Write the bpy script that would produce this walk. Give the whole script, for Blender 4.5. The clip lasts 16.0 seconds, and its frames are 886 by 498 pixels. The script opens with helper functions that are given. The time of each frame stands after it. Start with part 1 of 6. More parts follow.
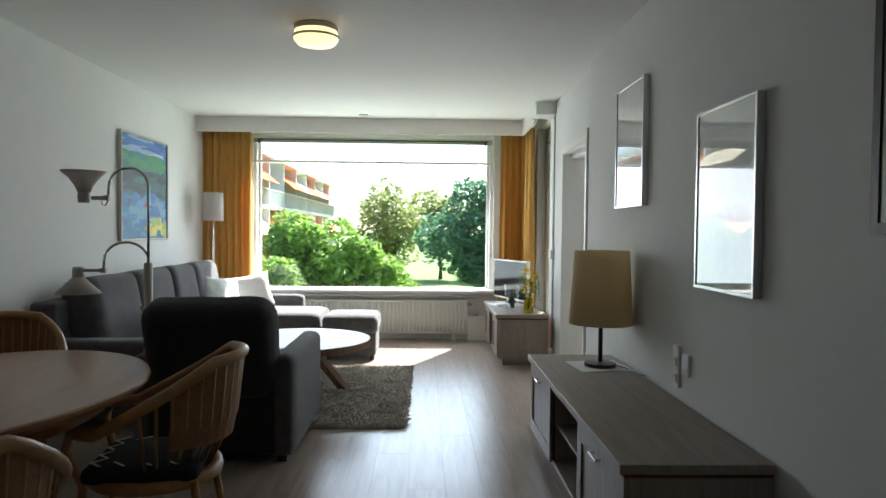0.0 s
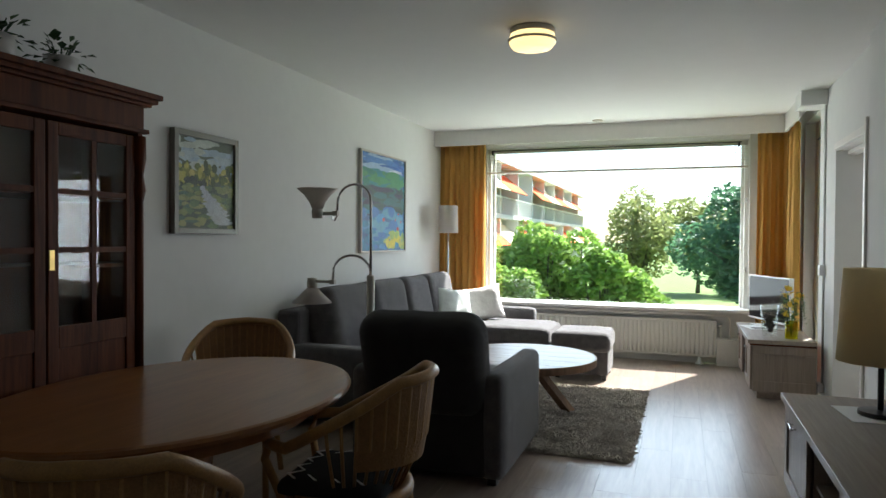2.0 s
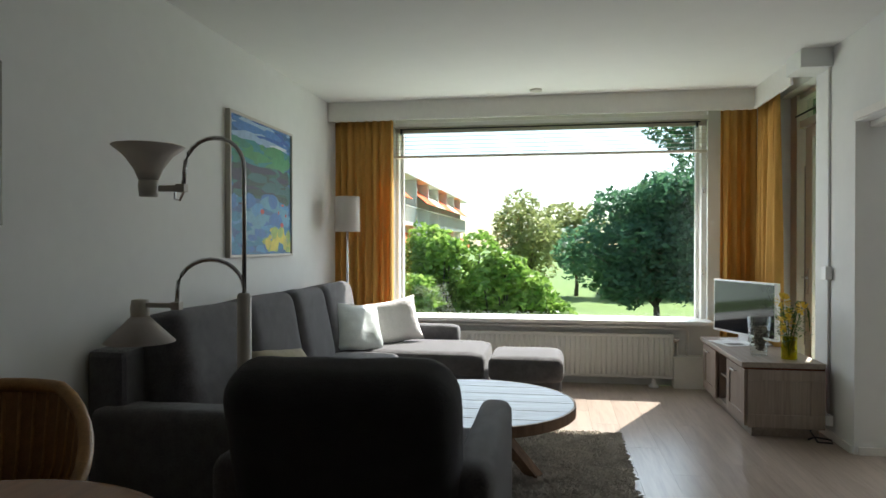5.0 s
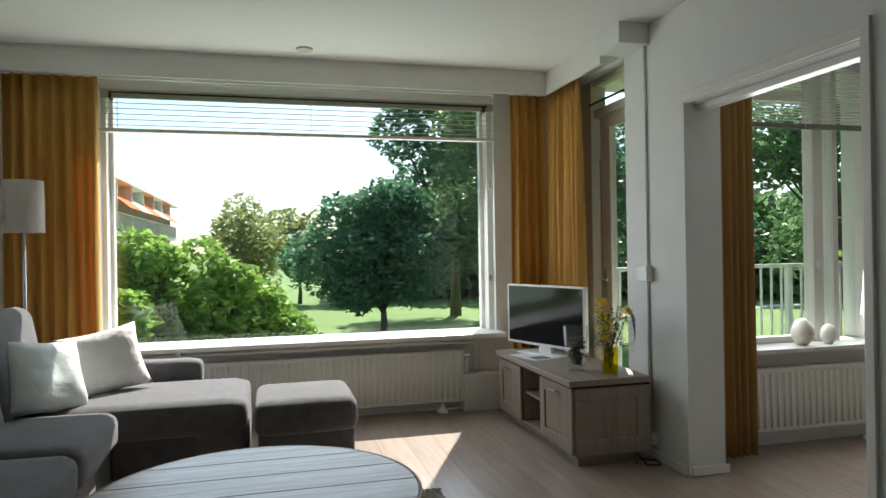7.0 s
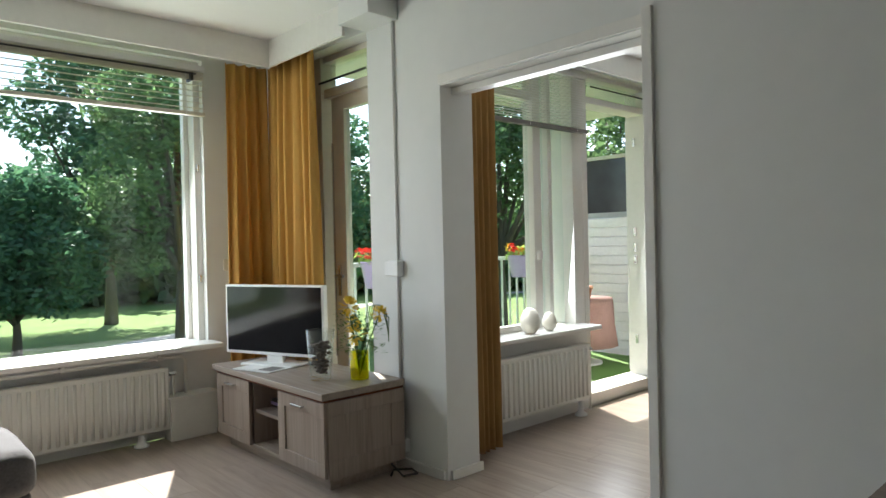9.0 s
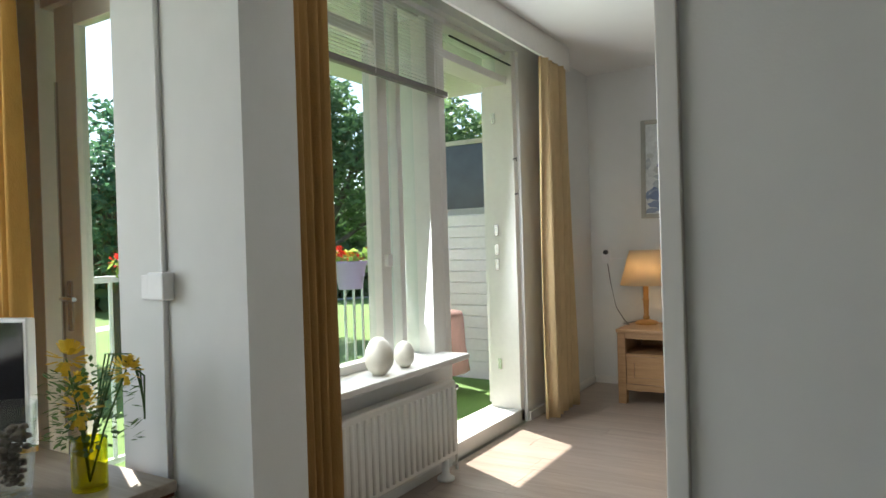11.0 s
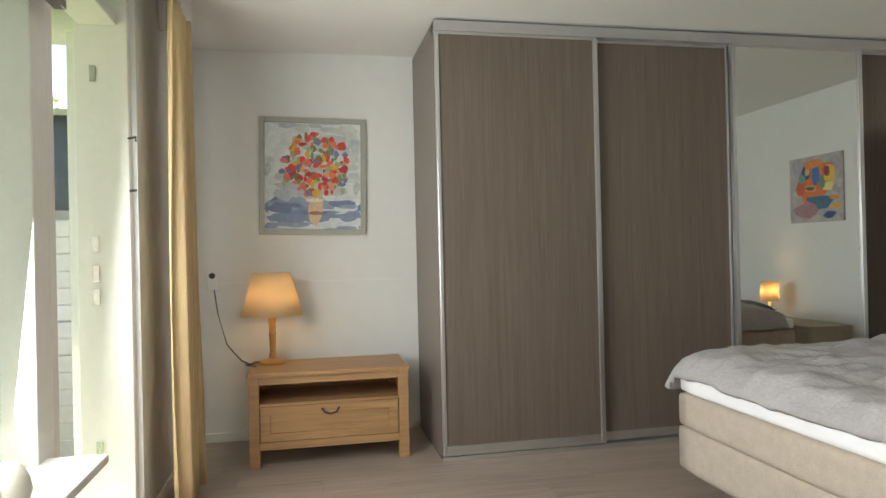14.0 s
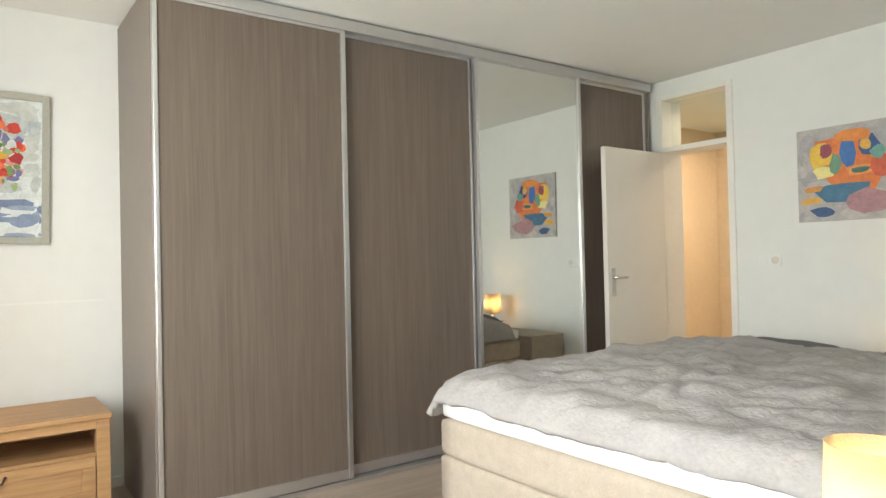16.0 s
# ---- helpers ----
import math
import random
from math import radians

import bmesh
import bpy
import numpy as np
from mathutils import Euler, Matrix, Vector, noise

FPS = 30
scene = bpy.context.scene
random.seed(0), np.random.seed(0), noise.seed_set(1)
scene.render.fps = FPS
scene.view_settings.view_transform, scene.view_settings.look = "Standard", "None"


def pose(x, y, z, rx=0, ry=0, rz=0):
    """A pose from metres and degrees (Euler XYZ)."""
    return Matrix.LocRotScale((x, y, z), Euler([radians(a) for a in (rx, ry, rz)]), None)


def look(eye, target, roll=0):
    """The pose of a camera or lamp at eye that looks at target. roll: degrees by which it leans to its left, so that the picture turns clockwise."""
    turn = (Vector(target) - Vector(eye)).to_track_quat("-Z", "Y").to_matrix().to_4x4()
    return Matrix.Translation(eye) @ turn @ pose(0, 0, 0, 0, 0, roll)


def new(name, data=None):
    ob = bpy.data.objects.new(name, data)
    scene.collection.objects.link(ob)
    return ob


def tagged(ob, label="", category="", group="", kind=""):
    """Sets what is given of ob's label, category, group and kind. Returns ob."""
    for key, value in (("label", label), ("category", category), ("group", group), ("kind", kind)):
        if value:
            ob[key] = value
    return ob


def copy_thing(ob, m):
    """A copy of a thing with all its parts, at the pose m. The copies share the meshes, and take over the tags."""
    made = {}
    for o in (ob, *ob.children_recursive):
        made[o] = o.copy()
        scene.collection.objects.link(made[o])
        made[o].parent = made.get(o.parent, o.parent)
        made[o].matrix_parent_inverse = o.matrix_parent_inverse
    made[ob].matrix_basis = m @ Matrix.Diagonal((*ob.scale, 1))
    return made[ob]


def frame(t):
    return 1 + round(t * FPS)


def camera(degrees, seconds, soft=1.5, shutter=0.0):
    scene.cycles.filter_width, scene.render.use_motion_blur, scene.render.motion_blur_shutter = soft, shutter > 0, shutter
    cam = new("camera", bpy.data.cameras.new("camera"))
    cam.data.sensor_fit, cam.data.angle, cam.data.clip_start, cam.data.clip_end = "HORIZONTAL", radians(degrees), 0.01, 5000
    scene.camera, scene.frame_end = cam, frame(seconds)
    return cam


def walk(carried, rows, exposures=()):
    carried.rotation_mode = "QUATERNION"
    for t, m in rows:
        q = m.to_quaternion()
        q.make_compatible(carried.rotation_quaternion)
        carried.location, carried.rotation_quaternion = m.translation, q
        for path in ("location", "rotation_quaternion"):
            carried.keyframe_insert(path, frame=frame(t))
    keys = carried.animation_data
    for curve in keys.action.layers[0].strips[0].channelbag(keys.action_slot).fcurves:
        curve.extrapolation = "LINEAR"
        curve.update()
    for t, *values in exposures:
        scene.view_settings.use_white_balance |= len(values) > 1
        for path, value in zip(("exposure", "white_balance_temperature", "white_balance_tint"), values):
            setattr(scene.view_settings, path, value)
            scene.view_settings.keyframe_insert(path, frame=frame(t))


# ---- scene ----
cam = camera(67.0, 16.0)
PATH = [
    (0, (0.973, 1.14, 1.32), (1.029, 3.139, 1.264), 0.6),
    (0.5, (1.018, 1.333, 1.317), (0.941, 3.331, 1.275), 0.4),
    (1, (1.073, 1.391, 1.326), (0.792, 3.37, 1.291), 0.3),
    (1.5, (1.116, 1.408, 1.34), (0.62, 3.346, 1.304), 0.3),
    (2, (1.135, 1.435, 1.339), (0.463, 3.319, 1.307), 0.4),
    (2.5, (1.11, 1.451, 1.35), (0.332, 3.294, 1.315), 0.4),
    (3, (1.044, 1.569, 1.32), (0.213, 3.388, 1.288), 0.3),
    (5.5, (0.312, 3.281, 1.281), (0.186, 5.277, 1.275), -0.3),
    (6, (0.246, 3.612, 1.277), (0.308, 5.611, 1.275), -0.7),
    (6.5, (0.163, 3.889, 1.273), (0.433, 5.871, 1.271), -0.9),
    (7, (0.049, 4.134, 1.259), (0.551, 6.07, 1.261), -0.9),
    (7.5, (-0.017, 4.338, 1.265), (0.708, 6.202, 1.261), -1.1),
    (8, (-0.09, 4.498, 1.285), (0.871, 6.252, 1.278), -1.1),
    (8.5, (-0.154, 4.627, 1.277), (1.032, 6.237, 1.267), -1.2),
    (9, (-0.072, 4.802, 1.229), (1.277, 6.278, 1.211), -1.3),
    (10.0, (0.44, 5.08, 1.215), (1.97, 6.366, 1.2), -1.5),
    (10.7, (0.76, 5.6, 1.205), (2.42, 6.715, 1.19), -1.6),
    (11.5, (1.054, 6.138, 1.199), (2.843, 7.034, 1.186), -1.8),
    (12, (1.225, 6.359, 1.205), (3.104, 7.044, 1.19), -1.5),
    (12.5, (1.445, 6.6, 1.196), (3.405, 6.998, 1.184), -1.4),
    (13, (1.565, 6.735, 1.18), (3.563, 6.832, 1.185), -1.2),
    (13.5, (1.626, 6.891, 1.216), (3.62, 6.731, 1.218), -1.3),
    (14, (1.742, 6.957, 1.219), (3.702, 6.559, 1.227), -1.3),
    (14.5, (1.893, 6.941, 1.19), (3.801, 6.341, 1.206), -1.4),
    (15, (2.03, 6.924, 1.222), (3.865, 6.129, 1.236), -1.4),
    (15.5, (2.16, 6.93, 1.242), (3.891, 5.928, 1.254), -1.3),
    (16, (2.243, 6.939, 1.224), (3.866, 5.77, 1.254), -1.3),
]
walk(cam, [(t, look(eye, target, roll)) for t, eye, target, roll in PATH],
     exposures=[(0, 2.03, 6100, 10), (3, 1.65, 6250, 10), (5.5, 1.28, 6350, 10), (7, 1.1, 6350, 10), (8.5, 1.42, 6350, 10), (9, 1.65, 6350, 10), (11.5, 1.6, 6400, 10), (12.5, 1.45, 6450, 10), (13.5, 1.75, 6650, 10), (14.5, 2.4, 6900, 10), (16, 2.85, 6900, 10)])

# ---- world, sun, lamps in the window openings ----
SUN_TO = Vector((0.43, 0.90, 1.07)).normalized()
world = bpy.data.worlds.new("sky_world")
scene.world = world
world.use_nodes = True
_wn = world.node_tree.nodes
_sky = _wn.new("ShaderNodeTexSky")
_sky.sky_type = "NISHITA"
_sky.sun_disc = False
_sky.sun_elevation = math.asin(SUN_TO.z)
_sky.sun_rotation = math.atan2(SUN_TO.x, SUN_TO.y)
_sky.dust_density = 1.0
_wn["Background"].inputs[1].default_value = 0.11
world.node_tree.links.new(_sky.outputs[0], _wn["Background"].inputs[0])
_sd = bpy.data.lights.new("sun", "SUN")
_sd.energy, _sd.angle, _sd.color = 5.0, radians(0.5), (1.0, 0.95, 0.86)
_sun = new("sun", _sd)
_sun.matrix_world = look(SUN_TO * 60, (0, 0, 0))


def sky_panel(name, loc, size_x, size_y, power, aim):
    d = bpy.data.lights.new(name, "AREA")
    d.shape, d.size, d.size_y, d.energy, d.color = "RECTANGLE", size_x, size_y, power, (0.93, 0.97, 1.0)
    ob = new(name, d)
    ob.matrix_world = look(loc, aim)
    return ob


sky_panel("window_daylight", (0.34, 9.5, 1.4), 2.7, 1.6, 15, (0.34, 6.2, 0.0))
sky_panel("bedroom_daylight", (3.8, 7.73, 1.4), 1.8, 1.25, 15, (4.0, 4, 1.0))

# ---- materials ----


def mat(name, col, rough=0.6, metal=0.0, vary=0.12, scale=8.0, bump=0.0, bscale=60.0, stretch=(1, 1, 1), coat=0.0, rand=0.0, alpha=None, sheen=0.0):
    """Principled surface with colour variation at two scales and fine relief."""
    m = bpy.data.materials.new(name)
    m.use_nodes = True
    nt = m.node_tree
    N, L = nt.nodes, nt.links
    b = N["Principled BSDF"]
    b.inputs["Roughness"].default_value = rough
    b.inputs["Metallic"].default_value = metal
    b.inputs["Coat Weight"].default_value = coat
    b.inputs["Coat Roughness"].default_value = 0.15
    b.inputs["Sheen Weight"].default_value = sheen
    tc = N.new("ShaderNodeTexCoord")
    mp = N.new("ShaderNodeMapping")
    mp.inputs["Scale"].default_value = stretch
    L.new(tc.outputs["Object"], mp.inputs[0])
    n1 = N.new("ShaderNodeTexNoise")
    n1.inputs["Scale"].default_value, n1.inputs["Detail"].default_value = scale, 6
    n2 = N.new("ShaderNodeTexNoise")
    n2.inputs["Scale"].default_value, n2.inputs["Detail"].default_value = scale * 7, 4
    L.new(mp.outputs[0], n1.inputs[0])
    L.new(mp.outputs[0], n2.inputs[0])
    add = N.new("ShaderNodeMath")
    add.operation = "ADD"
    L.new(n1.outputs[0], add.inputs[0])
    L.new(n2.outputs[0], add.inputs[1])
    val = add
    if rand:
        oi = N.new("ShaderNodeObjectInfo")
        mul = N.new("ShaderNodeMath")
        mul.operation = "MULTIPLY_ADD"
        mul.inputs[1].default_value = rand
        L.new(oi.outputs["Random"], mul.inputs[0])
        L.new(add.outputs[0], mul.inputs[2])
        val = mul
    rp = N.new("ShaderNodeValToRGB")
    lo, hi = (0.7, 1.3 + rand)
    rp.color_ramp.elements[0].position, rp.color_ramp.elements[1].position = 0.35 * 1, 1.0
    sc = N.new("ShaderNodeMath")
    sc.operation = "MULTIPLY"
    sc.inputs[1].default_value = 1.0 / (1.35 + rand)
    L.new(val.outputs[0], sc.inputs[0])
    L.new(sc.outputs[0], rp.inputs[0])
    c0 = [max(0, c * (1 - vary)) for c in col]
    c1 = [min(1, c * (1 + vary)) for c in col]
    rp.color_ramp.elements[0].color, rp.color_ramp.elements[1].color = (*c0, 1), (*c1, 1)
    L.new(rp.outputs[0], b.inputs["Base Color"])
    if bump:
        n3 = N.new("ShaderNodeTexNoise")
        n3.inputs["Scale"].default_value, n3.inputs["Detail"].default_value = bscale, 4
        L.new(mp.outputs[0], n3.inputs[0])
        bp = N.new("ShaderNodeBump")
        bp.inputs["Strength"].default_value, bp.inputs["Distance"].default_value = bump, 0.01
        L.new(n3.outputs[0], bp.inputs["Height"])
        L.new(bp.outputs[0], b.inputs["Normal"])
    return m


def wood(name, c0, c1, rough=0.45, ring=7.0, axis="Y", rand=0.0, coat=0.0, knots=False):
    """Grain drawn out along one axis, with darker streaks."""
    m = mat(name, c0, rough, coat=coat)
    nt = m.node_tree
    N, L = nt.nodes, nt.links
    b = N["Principled BSDF"]
    st = {"X": (0.6, ring, ring), "Y": (ring, 0.6, ring), "Z": (ring, ring, 0.6)}[axis]
    mp = [n for n in N if n.bl_idname == "ShaderNodeMapping"][0]
    mp.inputs["Scale"].default_value = st
    tc = [n for n in N if n.bl_idname == "ShaderNodeTexCoord"][0]
    src = tc.outputs["Object"]
    oi = N.new("ShaderNodeObjectInfo")
    av = N.new("ShaderNodeVectorMath")
    av.operation = "MULTIPLY_ADD"
    av.inputs[1].default_value = (13.0, 7.0, 5.0)
    L.new(oi.outputs["Random"], av.inputs[0])
    L.new(src, av.inputs[2])
    L.new(av.outputs[0], mp.inputs[0])
    n1 = N.new("ShaderNodeTexNoise")
    n1.inputs["Scale"].default_value, n1.inputs["Detail"].default_value, n1.inputs["Distortion"].default_value = 2.0, 8, 1.2
    n2 = N.new("ShaderNodeTexNoise")
    n2.inputs["Scale"].default_value, n2.inputs["Detail"].default_value = 14.0, 5
    L.new(mp.outputs[0], n1.inputs[0])
    L.new(mp.outputs[0], n2.inputs[0])
    mx = N.new("ShaderNodeMath")
    mx.operation = "MULTIPLY_ADD"
    mx.inputs[1].default_value = 0.45
    L.new(n2.outputs[0], mx.inputs[0])
    L.new(n1.outputs[0], mx.inputs[2])
    val = mx
    if rand:
        r2 = N.new("ShaderNodeMath")
        r2.operation = "MULTIPLY_ADD"
        r2.inputs[1].default_value = rand
        L.new(oi.outputs["Random"], r2.inputs[0])
        L.new(mx.outputs[0], r2.inputs[2])
        val = r2
    rp = N.new("ShaderNodeValToRGB")
    e = rp.color_ramp.elements
    e[0].position, e[1].position = 0.5, 0.95 + rand * 0.5
    e[0].color, e[1].color = (*c1, 1), (*c0, 1)
    L.new(val.outputs[0], rp.inputs[0])
    L.new(rp.outputs[0], b.inputs["Base Color"])
    bp = N.new("ShaderNodeBump")
    bp.inputs["Strength"].default_value, bp.inputs["Distance"].default_value = 0.12, 0.004
    L.new(n2.outputs[0], bp.inputs["Height"])
    L.new(bp.outputs[0], b.inputs["Normal"])
    if knots:
        vo = N.new("ShaderNodeTexVoronoi")
        vo.inputs["Scale"].default_value = 3.2
        m2 = N.new("ShaderNodeMapping")
        m2.inputs["Scale"].default_value = (1.0, 1.0, 1.0)
        L.new(src, m2.inputs[0])
        L.new(m2.outputs[0], vo.inputs[0])
        rk = N.new("ShaderNodeValToRGB")
        rk.color_ramp.elements[0].position, rk.color_ramp.elements[1].position = 0.05, 0.1
        L.new(vo.outputs["Distance"], rk.inputs[0])
        mix = N.new("ShaderNodeMix")
        mix.data_type = "RGBA"
        mix.inputs[6].default_value = (c1[0] * 0.25, c1[1] * 0.22, c1[2] * 0.2, 1)
        L.new(rk.outputs[0], mix.inputs[0])
        L.new(rp.outputs[0], mix.inputs[7])
        L.new(mix.outputs[2], b.inputs["Base Color"])
    return m


def glass(name, tint=(1, 1, 1), rough=0.0, mirror=0.06):
    m = bpy.data.materials.new(name)
    m.use_nodes = True
    N, L = m.node_tree.nodes, m.node_tree.links
    out = N["Material Output"]
    N.remove(N["Principled BSDF"])
    tr = N.new("ShaderNodeBsdfTransparent")
    tr.inputs[0].default_value = (*tint, 1)
    gl = N.new("ShaderNodeBsdfGlossy")
    gl.inputs["Roughness"].default_value = rough
    lw = N.new("ShaderNodeLayerWeight")
    lw.inputs[0].default_value = 0.5
    pw = N.new("ShaderNodeMath")
    pw.operation = "POWER"
    pw.inputs[1].default_value = 4.0
    L.new(lw.outputs["Facing"], pw.inputs[0])
    fr = N.new("ShaderNodeMath")
    fr.operation = "MULTIPLY_ADD"
    fr.inputs[1].default_value, fr.inputs[2].default_value = 0.5, mirror * 0.5
    L.new(pw.outputs[0], fr.inputs[0])
    mx = N.new("ShaderNodeMixShader")
    L.new(fr.outputs[0], mx.inputs[0])
    L.new(tr.outputs[0], mx.inputs[1])
    L.new(gl.outputs[0], mx.inputs[2])
    L.new(mx.outputs[0], out.inputs[0])
    return m


def glow(name, col, strength, base=(0.8, 0.75, 0.65)):
    m = bpy.data.materials.new(name)
    m.use_nodes = True
    b = m.node_tree.nodes["Principled BSDF"]
    b.inputs["Base Color"].default_value = (*base, 1)
    b.inputs["Emission Color"].default_value = (*col, 1)
    b.inputs["Emission Strength"].default_value = strength
    b.inputs["Roughness"].default_value = 0.6
    return m


def leafmat(name, c0, c1):
    m = bpy.data.materials.new(name)
    m.use_nodes = True
    N, L = m.node_tree.nodes, m.node_tree.links
    b = N["Principled BSDF"]
    ge = N.new("ShaderNodeNewGeometry")
    rp = N.new("ShaderNodeValToRGB")
    rp.color_ramp.elements[0].color, rp.color_ramp.elements[1].color = (*c0, 1), (*c1, 1)
    L.new(ge.outputs["Random Per Island"], rp.inputs[0])
    L.new(rp.outputs[0], b.inputs["Base Color"])
    b.inputs["Roughness"].default_value = 0.5
    tl = N.new("ShaderNodeBsdfTranslucent")
    L.new(rp.outputs[0], tl.inputs[0])
    mx = N.new("ShaderNodeMixShader")
    mx.inputs[0].default_value = 0.5
    L.new(b.outputs[0], mx.inputs[1])
    L.new(tl.outputs[0], mx.inputs[2])
    L.new(mx.outputs[0], N["Material Output"].inputs[0])
    return m


def clothmat(name, col, through_col, share=0.35, vary=0.12):
    """Woven cloth that lets some light through."""
    m = mat(name, col, 0.9, vary=vary, scale=5, bump=0.3, bscale=220, stretch=(1, 1, 0.4))
    N, L = m.node_tree.nodes, m.node_tree.links
    b = N["Principled BSDF"]
    tl = N.new("ShaderNodeBsdfTranslucent")
    tl.inputs[0].default_value = (*through_col, 1)
    mx = N.new("ShaderNodeMixShader")
    mx.inputs[0].default_value = share
    L.new(b.outputs[0], mx.inputs[1])
    L.new(tl.outputs[0], mx.inputs[2])
    L.new(mx.outputs[0], N["Material Output"].inputs[0])
    return m


M_WALL = mat("wall_paint", (0.74, 0.75, 0.73), 0.85, vary=0.03, scale=1.5, bump=0.06, bscale=160)
M_CEIL = mat("ceiling_paint", (0.8, 0.8, 0.78), 0.9, vary=0.02, scale=1.0, bump=0.05, bscale=140)
M_TRIM = mat("white_gloss_paint", (0.76, 0.75, 0.71), 0.35, vary=0.04, scale=4)
M_CREAM = mat("cream_paint_and_backlit_slats", (0.66, 0.62, 0.53), 0.4, vary=0.05, scale=4)
M_RAD = mat("radiator_enamel", (0.74, 0.73, 0.68), 0.35, vary=0.03, scale=3)
M_FLOOR = wood("laminate_floor", (0.38, 0.31, 0.255), (0.25, 0.195, 0.158), 0.28, 9.0, "Y", rand=0.16)
M_FBASE = mat("floor_joint", (0.06, 0.045, 0.035), 0.8)
M_ASH = wood("greyed_oak", (0.33, 0.275, 0.225), (0.22, 0.175, 0.14), 0.42, 14.0, "Y")
M_ASHZ = wood("greyed_oak_front", (0.33, 0.27, 0.22), (0.23, 0.18, 0.145), 0.42, 14.0, "Z")
M_OAK = wood("oiled_oak", (0.45, 0.265, 0.125), (0.31, 0.17, 0.075), 0.45, 12.0, "Y")
M_PINE = wood("lacquered_pine", (0.4, 0.165, 0.05), (0.27, 0.1, 0.027), 0.28, 4.0, "Y", coat=0.15, knots=True)
M_CAB = wood("dark_stained_wood", (0.15, 0.042, 0.013), (0.06, 0.016, 0.005), 0.5, 9.0, "Z")
M_OLDWOOD = wood("weathered_plank_wood", (0.27, 0.235, 0.21), (0.09, 0.07, 0.058), 0.36, 8.0, "X")
M_LEG = wood("rough_brown_wood", (0.3, 0.17, 0.09), (0.16, 0.085, 0.04), 0.6, 10.0, "Z")
M_RATTAN = mat("rattan_cane", (0.4, 0.22, 0.075), 0.4, vary=0.3, scale=25, bump=0.2, bscale=120)
M_RATDK = mat("woven_rattan", (0.3, 0.155, 0.055), 0.5, vary=0.35, scale=30, bump=0.4, bscale=90)
M_SOFA = mat("charcoal_chenille", (0.085, 0.082, 0.086), 0.95, vary=0.45, scale=16, bump=0.5, bscale=260, sheen=0.25)
# The sofa chenille with shade in its colour, for the armchair's back and base.
M_SOFA_SHADED = mat("charcoal_chenille_shaded", (0.022, 0.021, 0.022), 0.95, vary=0.45, scale=16, bump=0.5, bscale=260, sheen=0.15)
M_CURT = clothmat("ochre_curtain_cloth", (0.62, 0.36, 0.09), (0.75, 0.36, 0.06), 0.22)
# Ochre cloth in a darker colour, standing for its shaded side against the window.
M_CURT_SHADED = clothmat("shaded_ochre_curtain_cloth", (0.34, 0.19, 0.06), (0.3, 0.15, 0.04), 0.04)
M_CURT2 = clothmat("sand_curtain_cloth", (0.66, 0.5, 0.28), (0.75, 0.52, 0.25), 0.2)
M_SHADE = clothmat("cream_lampshade_cloth", (0.8, 0.7, 0.48), (0.92, 0.8, 0.56), 0.55, 0.05)
M_NLAMP = clothmat("warm_lampshade_cloth", (0.72, 0.6, 0.42), (0.9, 0.75, 0.5), 0.5, 0.04)
M_SHADEW = clothmat("white_lampshade_cloth", (0.68, 0.64, 0.6), (0.8, 0.75, 0.7), 0.4, 0.05)
M_BLACK = mat("black_metal", (0.02, 0.02, 0.022), 0.35, vary=0.2)
M_STEEL = mat("brushed_steel", (0.6, 0.6, 0.6), 0.25, 1.0, vary=0.05, scale=20)
M_ALU = mat("anodised_aluminium", (0.62, 0.62, 0.63), 0.3, 0.9, vary=0.04, scale=20)
M_LAMPGREY = mat("cream_lacquered_metal", (0.52, 0.49, 0.43), 0.4, vary=0.05)
M_OPAL = glow("opal_glass_lit", (1.0, 0.72, 0.3), 0.45)
M_RUG = mat("shag_pile", (0.55, 0.51, 0.45), 0.95, vary=0.4, scale=30)
M_RUG.node_tree.nodes["Principled BSDF"].inputs["Sheen Weight"].default_value = 0.2
M_WHITEPL = mat("white_plastic", (0.78, 0.78, 0.77), 0.35, vary=0.02)
M_SCREEN = mat("tv_screen", (0.012, 0.012, 0.014), 0.08, vary=0.1)
M_SCREEN.node_tree.nodes["Principled BSDF"].inputs["Specular IOR Level"].default_value = 0.25
M_GLASS = glass("clear_glass", (0.97, 0.99, 0.98))
M_WGLASS = glass("window_glass", (0.93, 0.97, 0.96))
M_YGLASS = glass("yellow_glass", (0.85, 0.82, 0.1), 0.05)
M_MIRROR = mat("mirror_silver", (0.82, 0.84, 0.82), 0.02, 1.0, vary=0.0)
M_PEBBLE = mat("dark_pebbles", (0.1, 0.075, 0.06), 0.6, vary=0.5, scale=40)
M_YPETAL = mat("yellow_petals", (0.8, 0.58, 0.06), 0.6, vary=0.2, scale=40)
M_RPETAL = mat("red_petals", (0.75, 0.05, 0.035), 0.6, vary=0.3, scale=20)
M_STEM = leafmat("stem_green", (0.05, 0.12, 0.03), (0.12, 0.22, 0.06))
M_PLANT = leafmat("dark_houseplant_leaf", (0.02, 0.05, 0.02), (0.06, 0.11, 0.04))
M_WPOT = mat("white_ceramic", (0.7, 0.69, 0.66), 0.3, vary=0.05)
M_TERRA = mat("terracotta", (0.42, 0.2, 0.11), 0.8, vary=0.2)
M_WARD = wood("taupe_wardrobe_laminate", (0.17, 0.134, 0.108), (0.125, 0.096, 0.077), 0.5, 22.0, "Z")
M_WSIDE = mat("taupe_side_laminate", (0.2, 0.165, 0.14), 0.4, vary=0.08, scale=10)
M_DUVET = mat("grey_duvet_cotton", (0.36, 0.345, 0.335), 0.9, vary=0.14, scale=9, bump=0.5, bscale=60)
